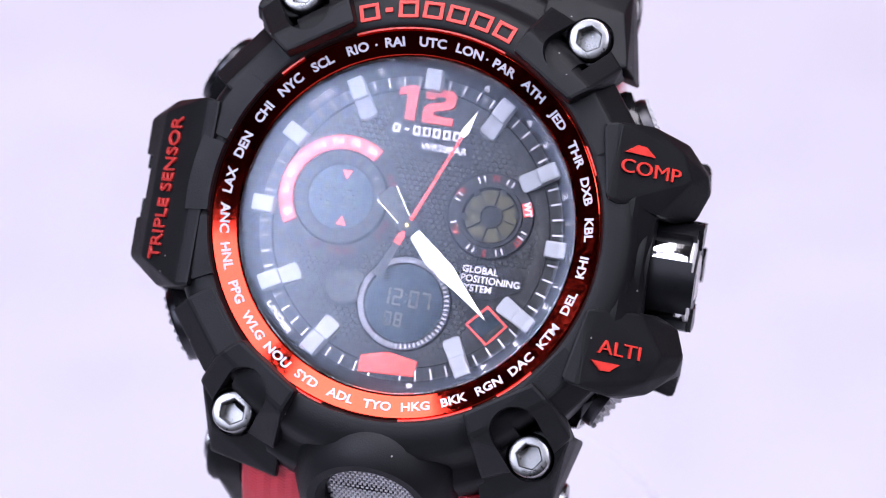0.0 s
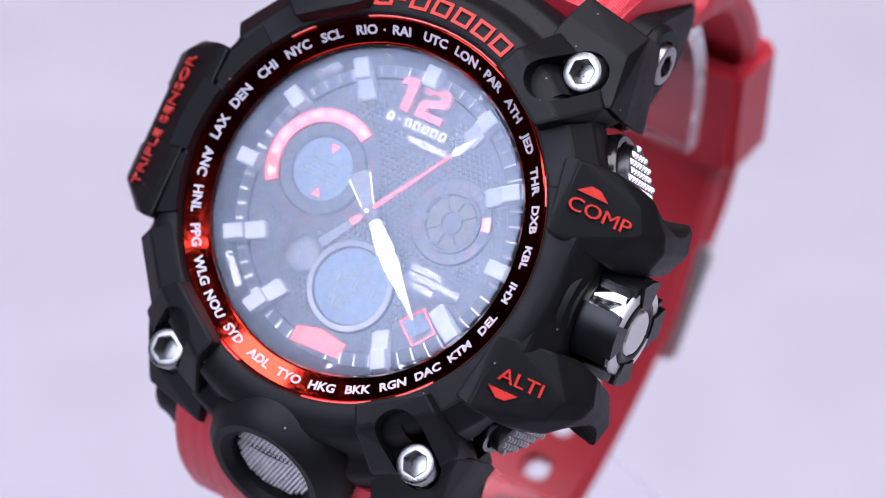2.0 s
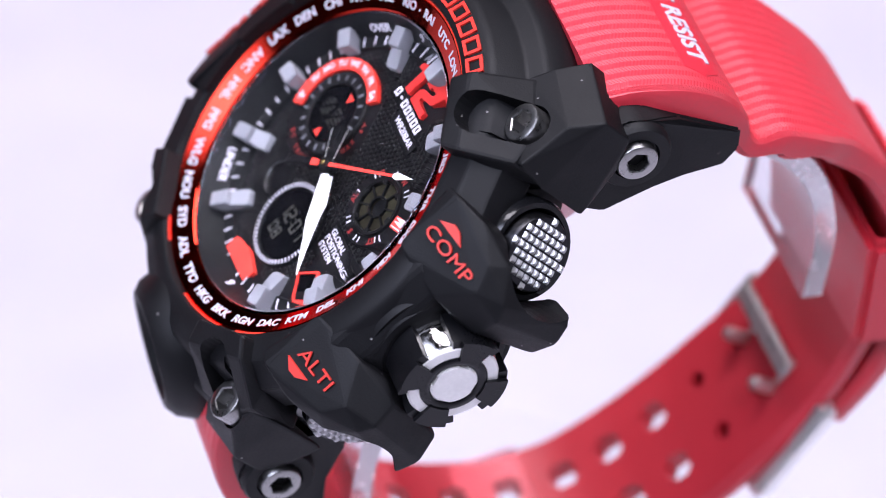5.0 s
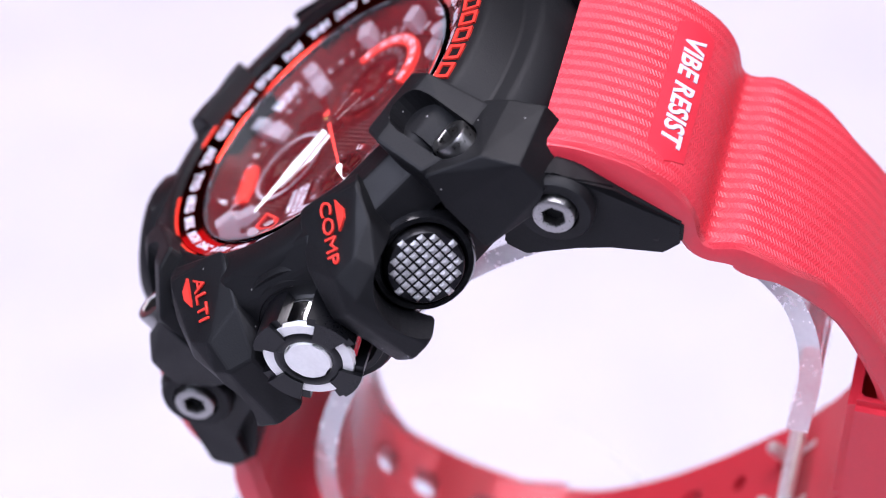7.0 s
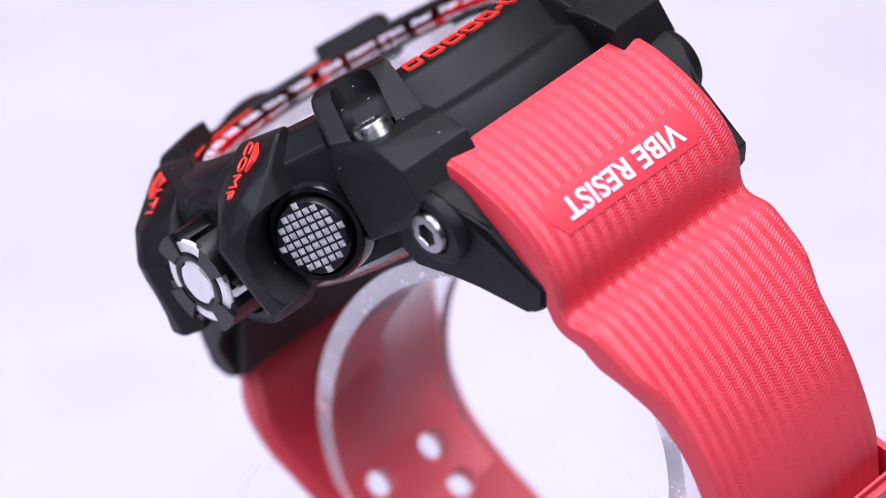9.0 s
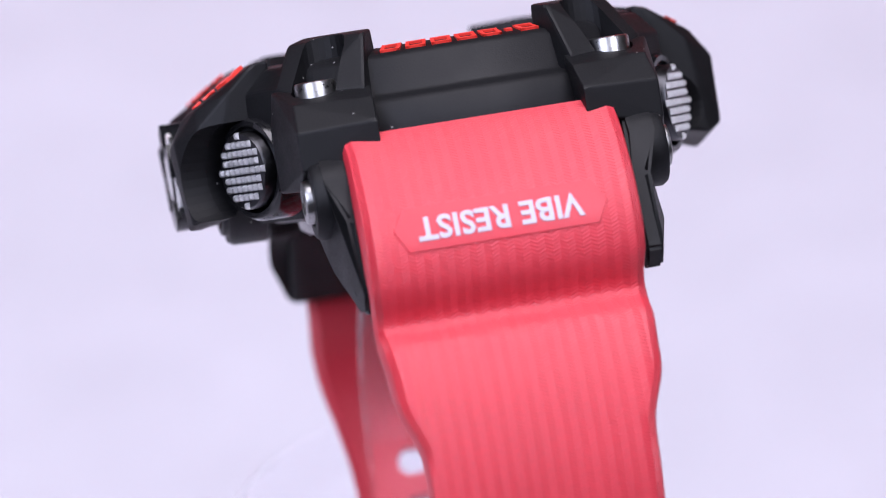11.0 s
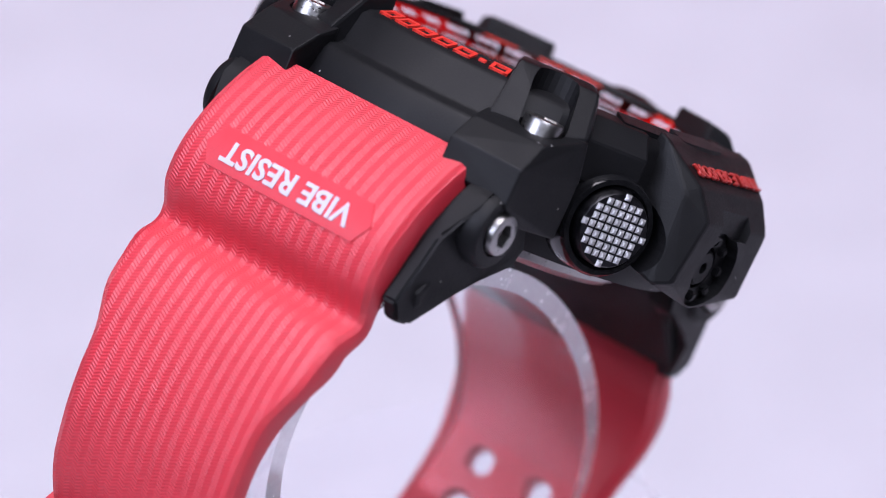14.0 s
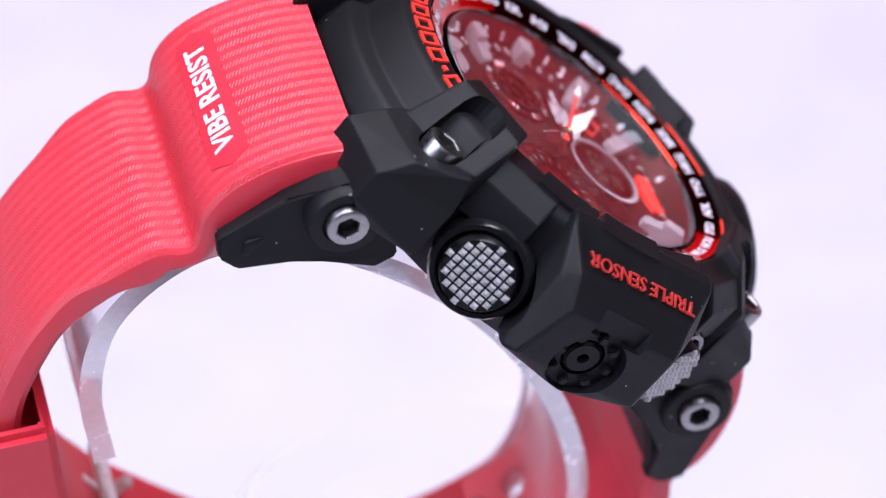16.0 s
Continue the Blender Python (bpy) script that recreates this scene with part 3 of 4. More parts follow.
def ticks(n, r0, r1, wd, z, skip=lambda a: False, a0=0.0, step=None):
    step = step or 360 / n
    return joined(*[moved(box(0, (r0 + r1) / 2, z, wd, r1 - r0, 0.06), clock(a0 + i * step)) for i in range(n) if not skip((a0 + i * step) % 360)])


def dial(w):
    D = -2.0           # dial level
    d = part("dial", disc(15.9, D - 0.6, D, 96), DIAL_BLACK, w, "black patterned dial")
    fl = part("flange", lathe([(13.2, D), (13.45, D + 0.45), (14.6, D + 0.62), (15.7, D + 2.3), (16.1, D + 2.8), (16.14, D)], 120), DIAL_GREY, w, "dark grey sloping dial flange", smooth=True)

    part("minute_track", ticks(60, 13.65, 14.6, 0.15, D + 0.63, lambda a: min(abs((a + 15) % 30 - 15), 99) < 2), WHITE_PRINT, fl, "pale minute marks")
    for a, body in ((-20, "9"), (-17, ""), (20, "6"), (40, "4"), (50, "3"), (70, "2"), (80, "1"), (103, "1"), (111, "2"), (128, "3"), (142, "4"), (170, "6"), (212, "9")):
        if body:
            part("numeral", moved(words(body, 1.25, 0.05, 0.03), clock(a, 15.06, D + 1.42) @ Matrix.Rotation(radians(56.8), 4, "X")), WHITE_PRINT, fl, "pale grey printed numeral")
    for a, body in ((-44, "OVER"), (226, "UNDER")):
        part("flange_word", moved(words(body, 1.1, 0.05, 0.03), clock(a, 15.06, D + 1.42) @ Matrix.Rotation(radians(56.8), 4, "X") @ Matrix.Rotation(math.pi if a > 90 else 0.0, 4, "Z")), WHITE_PRINT, fl, "pale grey printed word")
    for a, body in ((-14, "A"), (21, "P")):
        part("flange_word", moved(words(body, 0.9, 0.05, 0.02), clock(a, 14.0, D + 0.57)), LUME, fl)

    # raised hour markers
    def marker(a, r0, r1, wd, long):
        pts = [(-wd / 2, r1, D + 2.3), (wd / 2, r1, D + 2.3), (-wd / 2, r1 - 2.0, D + 2.1), (wd / 2, r1 - 2.0, D + 2.1), (-wd / 2, r1, D), (wd / 2, r1, D), (-wd / 2, r1 - 2.0, D), (wd / 2, r1 - 2.0, D)]
        bm = hull(pts, 0.22)
        if long:
            inner = hull([(-wd / 2, r1 - 1.8, D + 1.5), (wd / 2, r1 - 1.8, D + 1.5), (-wd / 2 - 0.12, r0 + 0.2, D + 0.9), (wd / 2 + 0.12, r0 + 0.2, D + 0.9), (-wd / 2 + 0.3, r0, D + 0.8), (wd / 2 - 0.3, r0, D + 0.8),
                          (-wd / 2, r1 - 1.8, D), (wd / 2, r1 - 1.8, D), (-wd / 2, r0, D), (wd / 2, r0, D)], 0.2)
            bm = joined(bm, inner)
        return part("hour_marker", moved(bm, clock(a)), LUME, d, "pale translucent hour marker")
    for a in range(0, 360, 30):
        if a != 180:
            marker(a, 11.3, 15.2, 1.58, a not in (0, 90, 270, 300))
    part("six_marker", hull([(x, y, z) for z in (D, D + 0.7) for x, y in ((-2.6, -12.7), (0, -12.0), (2.9, -12.5), (2.8, -14.0), (-2.6, -14.3))], 0.12), RED_PRINT, d, "red lacquered six o'clock marker")
    one = prism([(-2.3, -2.0), (-1.2, -2.0), (-1.2, 2.1), (-2.1, 2.1), (-3.3, 1.6), (-3.3, 0.75), (-2.3, 1.1)], 0, 0.6, 0.06)
    two = prism([(-0.4, -2.0), (3.0, -2.0), (3.0, -1.1), (0.7, -1.1), (0.7, -0.55), (2.6, -0.05), (3.0, 0.4), (3.0, 1.6), (2.5, 2.1), (0.1, 2.1), (-0.4, 1.6), (-0.4, 0.8),
                 (0.7, 0.8), (0.7, 1.25), (1.95, 1.25), (1.95, 0.7), (0.05, 0.2), (-0.4, -0.3)], 0, 0.6, 0.06)
    for body in (one, two):
        part("twelve", moved(body, Matrix.Translation((-0.35, 11.85, D + 0.1)) @ Matrix.Diagonal((0.88, 0.82, 1, 1))), NUMERAL_RED, d, "raised red numeral")
    plate = prism([(-0.9, 7.3), (4.6, 7.3), (4.6, 8.6), (-0.9, 8.6)], D, D + 0.28)
    part("plate", plate, DIAL_BLACK, d)
    part("dial_print", moved(words("WR20BAR", 0.95, 0.04, 0.012, 1.05), Matrix.Translation((1.85, 7.95, D + 0.28))), WHITE_PRINT, d, "white printed words")
    for k in range(7):
        wd = 0.40 if k == 1 else 0.72
        b = joined(box(0, 0.36, 0, wd, 0.2, 0.06), box(0, -0.36, 0, wd, 0.2, 0.06), box(-wd / 2 + 0.1, 0, 0, 0.2, 0.9, 0.06), box(wd / 2 - 0.1, 0, 0, 0.2, 0.9, 0.06)) if k != 1 else box(0, 0, 0, wd, 0.2, 0.06)
        part("logo_bar", moved(b, Matrix.Translation((-3.0 + k * 0.98 - (0.0), 9.35, D + 0.33))), WHITE_PRINT, d, "white printed mark")
    part("plate", prism([(5.2, -5.6), (8.8, -5.6), (11.4, -4.3), (11.4, -2.9), (9.2, -2.4), (5.2, -2.4)], D, D + 0.28), DIAL_BLACK, d)
    for k, body in enumerate(("GLOBAL", "POSITIONING", "SYSTEM")):
        t = words(body, 0.92, 0.04, 0.012, 1.0)
        lo = min(v.co.x for v in t.verts)
        part("dial_print", moved(t, Matrix.Translation((5.6 - lo, -2.95 - k * 0.88, D + 0.28))), WHITE_PRINT, d, "white printed words")

    # sub-dials
    L, C, W2, SM = (-7.2, 1.9), (7.4, 2.35), (0.6, -7.2), (-5.3, -6.3)
    sub = part("day_display", moved(lathe([(0, 0.05), (3.15, 0.05), (3.15, 0.35), (3.4, 0.45), (4.4, 0.45), (4.55, 0.3), (4.6, 0)], 64), Matrix.Translation((*L, D))), DIAL_BLACK, d, "round black day display", smooth=True)
    part("lcd", moved(disc(3.12, 0.06, 0.2, 48), Matrix.Translation((*L, D))), LCD, sub, "dark glossy display")
    part("display_marks", moved(ticks(20, 3.5, 4.1, 0.17, 0.46), Matrix.Translation((*L, D))), LUME, sub)
    red = part("day_band", moved(ring_bar(4.65, 5.95, 0, 0.55, -124, 34, 48), Matrix.Translation((*L, D))), RED_PRINT, sub, "red day-of-week band")
    for k, body in enumerate(("SU", "MO", "TU", "WE", "TH", "FR", "SA")):
        part("day_word", moved(words(body, 0.92, 0.04, 0.02), Matrix.Translation((*L, D + 0.56)) @ clock(-90 + k * 19.4, 5.3)), WHITE_PRINT, red)
    part("plane_mark", moved(joined(box(0, 0, 0, 0.2, 0.95, 0.04), box(0, 0.1, 0, 0.9, 0.22, 0.04), box(0, -0.4, 0, 0.5, 0.16, 0.04)), Matrix.Translation((*L, D + 0.58)) @ clock(-114, 5.3)), WHITE_PRINT, red, "white aeroplane mark")
    for s in (1, -1):
        part("pointer", moved(prism([(-0.5, 0.55 * s), (0.5, 0.55 * s), (0, -0.35 * s)], 0, 0.05), Matrix.Translation((L[0] + 0.35 - 0.1 * s, L[1] + 2.1 * s, D + 0.21))), RED_PRINT, sub, "red triangle")
    dots = [box(L[0] - 1.9 + 0.32 * i + (0.5 if i > 4 else 0), L[1] + 0.75 - 0.42 * j, D + 0.21, 0.2, 0.14, 0.02) for i in range(10) for j in range(5) if (i * 7 + j * 3) % 4]
    part("lcd_dots", joined(*dots), LCD_SEG, sub, "faint display dots")
    for a0, body, r in ((60, "AT STD DST", 5.1), (205, "ST TRAL", 5.2)):
        for k, ch in enumerate(body):
            if ch != " ":
                part("dim_letter", moved(words(ch, 0.72, 0.03, 0.02), Matrix.Translation((*L, D + 0.2)) @ clock(a0 + k * (7.5 if a0 < 100 else -8), r, 0, 0 if a0 < 100 else 180)), DIM_RED, sub)

    cs = part("compass", moved(lathe([(0, 0.02), (2.6, 0.02), (2.6, 0.55), (2.75, 0.7), (3.05, 0.7), (3.1, 0.4), (4.05, 0.4), (4.2, 0.2), (4.2, 0)], 64), Matrix.Translation((*C, D))), DIAL_BLACK, d, "black compass sub-dial", smooth=True)
    part("compass_disc", moved(lathe([(0.95, 0.05), (0.95, 0.16), (2.5, 0.16), (2.5, 0.05)], 48), Matrix.Translation((*C, D))), AMBER, cs, "dark amber disc")
    part("compass_wheel", moved(joined(ring_bar(0.95, 1.15, 0.2, 0.5, 0, 360, 40), *[moved(box(0, 1.8, 0.35, 0.14, 1.5, 0.3), clock(45 * k + 10)) for k in range(8)], *[moved(box(0, 2.55, 0.5, 0.7, 0.5, 0.35, 0.08), clock(60 * k + 20)) for k in range(6)]), Matrix.Translation((*C, D))), DIAL_GREY, cs, "dark spoked wheel")
    part("compass_marks", moved(ticks(40, 3.3, 3.9, 0.13, 0.42, lambda a: min(abs((a + 22.5) % 45 - 22.5), 99) < 9.5), Matrix.Translation((*C, D))), WHITE_PRINT, cs)
    for k, body in enumerate(("N", "WT", "ST", "S", "AL", "TR")):
        a = (0, 72, 126, 180, 240, 300)[k]
        if body == "WT":
            part("wt_tile", moved(box(0, 3.6, 0.42, 1.3, 0.9, 0.1), Matrix.Translation((*C, D)) @ clock(a)), RED_PRINT, cs)
        part("compass_letter", moved(words(body, 0.85, 0.04, 0.03), Matrix.Translation((*C, D + (0.48 if body == "WT" else 0.41))) @ clock(a, 3.6)), WHITE_PRINT if body == "WT" else DIM_RED, cs)

    tm = part("time_display", moved(lathe([(0, 0.05), (3.75, 0.05), (3.8, 0.3), (3.9, 0.42), (4.45, 0.42), (4.6, 0.2), (4.6, 0)], 64), Matrix.Translation((*W2, D))), DIAL_BLACK, d, "round black time display", smooth=True)
    part("lcd", moved(disc(3.72, 0.06, 0.2, 48), Matrix.Translation((*W2, D))), LCD, tm, "dark glossy display")
    part("display_marks", moved(ticks(60, 3.92, 4.38, 0.14, 0.43), Matrix.Translation((*W2, D))), WHITE_PRINT, tm)
    x = -2.35
    for ch in "12:07":
        if ch == ":":
            part("digit", moved(joined(box(0, 0.5, 0, 0.18, 0.18, 0.02), box(0, 1.15, 0, 0.18, 0.18, 0.02)), Matrix.Translation((W2[0] + x + 0.1, W2[1] - 0.3, D + 0.21))), LCD_SEG, tm)
            x += 0.42
        else:
            part("digit", moved(seven(ch, 1.65, 0.92, 0.20), Matrix.Translation((W2[0] + x, W2[1] - 0.3, D + 0.21))), LCD_SEG, tm, "dim display digit")
            x += 1.17
    for k, ch in enumerate("08"):
        part("digit", moved(seven(ch, 1.35, 0.75, 0.18), Matrix.Translation((W2[0] - 1.7 + k * 1.0, W2[1] - 2.3, D + 0.21))), LCD_SEG, tm, "dim display digit")
    part("small_well", moved(lathe([(0, 0.05), (1.55, 0.05), (1.6, 0.35), (1.75, 0.45), (1.9, 0.4), (2.0, 0)], 40), Matrix.Translation((*SM, D))), GLOSS_BLACK, d, "small black round well", smooth=True)
    dt = part("date_frame", cut(prism([(6.75, -8.2), (8.6, -6.1), (10.8, -7.8), (9.1, -10.0)], D, D + 0.35), prism([(7.0, -8.2), (8.63, -6.4), (10.5, -7.85), (9.06, -9.7)], D + 0.1, D + 1)), RED_PRINT, d, "red-edged black date window")
    part("date_window", prism([(7.0, -8.2), (8.63, -6.4), (10.5, -7.85), (9.06, -9.7)], D + 0.02, D + 0.14), LCD, dt)
    # stud pattern, left free of the displays
    verts, faces = [], []
    free = [(L, 6.1), (C, 4.3), (W2, 4.7), (SM, 2.1)]
    pitch = 0.60
    for j in range(-26, 27):
        for i in range(-24, 25):
            x, y = (i + 0.5 * (j % 2)) * pitch, j * pitch * 0.80
            if math.hypot(x, y) > 12.9 or any(math.hypot(x - c[0], y - c[1]) < r for c, r in free):
                continue
            if (-3.9 < x < 3.5 and 8.6 < y < 14.2) or (-1.1 < x < 4.8 and 7.1 < y < 8.8) or (5 < x < 11.6 and -5.8 < y < -2.2) or (6.6 < x < 11 and -10.2 < y < -6) or (-2.9 < x < 3.1 and y < -11.8):
                continue
            b = len(verts)
            for r, z in ((0.29, D), (0.21, D + 0.17)):
                for k in range(6):
                    a = math.pi / 3 * k + math.pi / 6
                    verts.append((x + r * math.cos(a), y + r * 0.92 * math.sin(a), z))
            faces.append([b + 6 + k for k in range(6)])
            for k in range(6):
                faces.append((b + k, b + (k + 1) % 6, b + 6 + (k + 1) % 6, b + 6 + k))
    me = bpy.data.meshes.new("t")
    me.from_pydata(verts, [], faces)
    bm = bmesh.new()
    bm.from_mesh(me)
    bpy.data.meshes.remove(me)
    tagged(part("dial_studs", bm, STUD, d, "fine raised black stud pattern"), kind="stuff")

    # pointers
    def blade(length, wd, tail, zz, name, material, ang, label):
        pts = [(-wd * 0.62, 1.0), (-wd, length * 0.50), (-wd * 0.62, length * 0.66), (-0.05, length), (0.05, length), (wd * 0.62, length * 0.66), (wd, length * 0.50), (wd * 0.62, 1.0)]
        bm = bmesh.new()
        lo = [bm.verts.new((x, y, zz)) for x, y in pts]
        hi = [bm.verts.new((x * 0.9, y, zz + 0.12)) for x, y in pts]
        mid = [bm.verts.new((0, 1.0, zz + 0.34)), bm.verts.new((0, length * 0.97, zz + 0.2))]
        bm.faces.new(lo)
        n = len(pts)
        for i in range(n):
            bm.faces.new((lo[i], lo[(i + 1) % n], hi[(i + 1) % n], hi[i]))
        bm.faces.new((hi[0], hi[1], hi[2], hi[3], mid[1], mid[0]))
        bm.faces.new((mid[0], mid[1], hi[4], hi[5], hi[6], hi[7]))
        bm.faces.new((hi[7], hi[0], mid[0]))
        bm.faces.new((hi[3], hi[4], mid[1]))
        ob = part(name, moved(bm, clock(ang)), material, w, label)
        return ob
    hr = blade(8.0, 0.95, 3, -0.55, "hour_hand", HAND_WHITE, 133, "white hour hand")
    mn = blade(11.55, 0.88, 3, -0.05, "minute_hand", HAND_WHITE, 131, "white faceted minute hand")
    part("hand_tail", moved(prism([(-0.55, -0.4), (-1.05, -3.2), (-0.75, -4.1), (0.75, -4.1), (1.05, -3.2), (0.55, -0.4)], -0.02, 0.12), clock(138)), GLOSS_BLACK, mn, "black hand tail")
    part("hand_tail_edge", moved(joined(*[moved(box(0, 0, 0.1, 0.08, 3.4, 0.06), Matrix.Translation((s * 0.86, -2.1, 0)) @ Matrix.Rotation(s * 0.16, 4, "Z")) for s in (-1, 1)]), clock(138)), SILVER, mn)
    part("hand_hub", disc(0.95, -0.7, 0.32, 32, 0.1), GLOSS_BLACK, w, "black hand hub")
    # seconds hand, at the watch's centre, keyed below
    sh = part("second_hand", prism([(-0.20, -1.9), (-0.13, 9.9), (0.13, 9.9), (0.20, -1.9)], 0.34, 0.46), RED_PRINT, w, "red seconds hand with white tip")
    part("tip", prism([(-0.17, 9.9), (-0.38, 10.4), (0, 12.7), (0.38, 10.4), (0.17, 9.9)], 0.34, 0.47), HAND_WHITE, sh, "white arrow tip")
    part("counterweight", prism([(-0.33, -1.0), (-0.36, -2.0), (0.36, -2.0), (0.33, -1.0)], 0.33, 0.48), RED_PRINT, sh)
    part("tail", prism([(-0.30, -2.0), (-0.48, -5.6), (0.48, -5.6), (0.30, -2.0)], 0.33, 0.45), GLOSS_BLACK, sh, "black glossy tail")
    part("hub", disc(0.62, 0.40, 0.72, 28, 0.1), GLOSS_BLACK, sh)
    part("pin", disc(0.24, 0.72, 0.85, 20, 0.05), BRASS, sh, "brass pin")


def spline(pts, n):
    """Catmull-Rom through points of any dimension."""
    out = []
    P = [np.array(p, float) for p in pts]
    P = [2 * P[0] - P[1]] + P + [2 * P[-1] - P[-2]]
    for i in range(1, len(P) - 2):
        for k in range(n):
            t = k / n
            a, b, c, d = P[i - 1:i + 3]
            out.append(0.5 * (2 * b + (c - a) * t + (2 * a - 5 * b + 4 * c - d) * t * t + (3 * b - a - 3 * c + d) * t ** 3))
    out.append(P[-2])
    return out


def band(rows, ribs=24, crown=0.35, weave_on=True):
    """A strap piece: rows of (y, z, half width, thickness) along its outer face; x across. Inner face lies to the loop's centre."""
    bm = bmesh.new()
    uv = bm.loops.layers.uv.new("UVMap")
    rings, s = [], 0.0
    info = {}
    for i, (y, z, hw, th) in enumerate(rows):
        a, b = rows[max(i - 1, 0)], rows[min(i + 1, len(rows) - 1)]
        ty, tz = b[0] - a[0], b[1] - a[1]
        L = math.hypot(ty, tz)
        ny, nz = -tz / L, ty / L
        if ny * (0 - y) + nz * (-38 - z) > 0:
            ny, nz = -ny, -nz
        if i:
            s += math.hypot(y - rows[i - 1][0], z - rows[i - 1][1])
        ring = []
        rr = min(0.9, th * 0.35)
        sec = [(-hw, -th + rr), (-hw, -rr), (-hw + rr * 0.3, -rr * 0.3), (-hw + rr, 0)]
        sec += [(-hw + rr + (2 * hw - 2 * rr) * k / ribs, 0) for k in range(1, ribs)]
        sec += [(hw - rr, 0), (hw - rr * 0.3, -rr * 0.3), (hw, -rr), (hw, -th + rr), (hw - rr, -th), (-hw + rr, -th)]
        for x, o in sec:
            v = bm.verts.new((x, y + ny * o, z + nz * o))
            info[v] = (x, s + 1.0 if (weave_on and o > -0.05) else -1.0)
            ring.append(v)
        rings.append(ring)
    m = len(rings[0])
    for p, q in zip(rings, rings[1:]):
        for j in range(m):
            bm.faces.new((p[j], p[(j + 1) % m], q[(j + 1) % m], q[j]))
    bm.faces.new(rings[0])
    bm.faces.new(rings[-1])
    for f in bm.faces:
        for lp in f.loops:
            lp[uv].uv = info[lp.vert]
    return bm


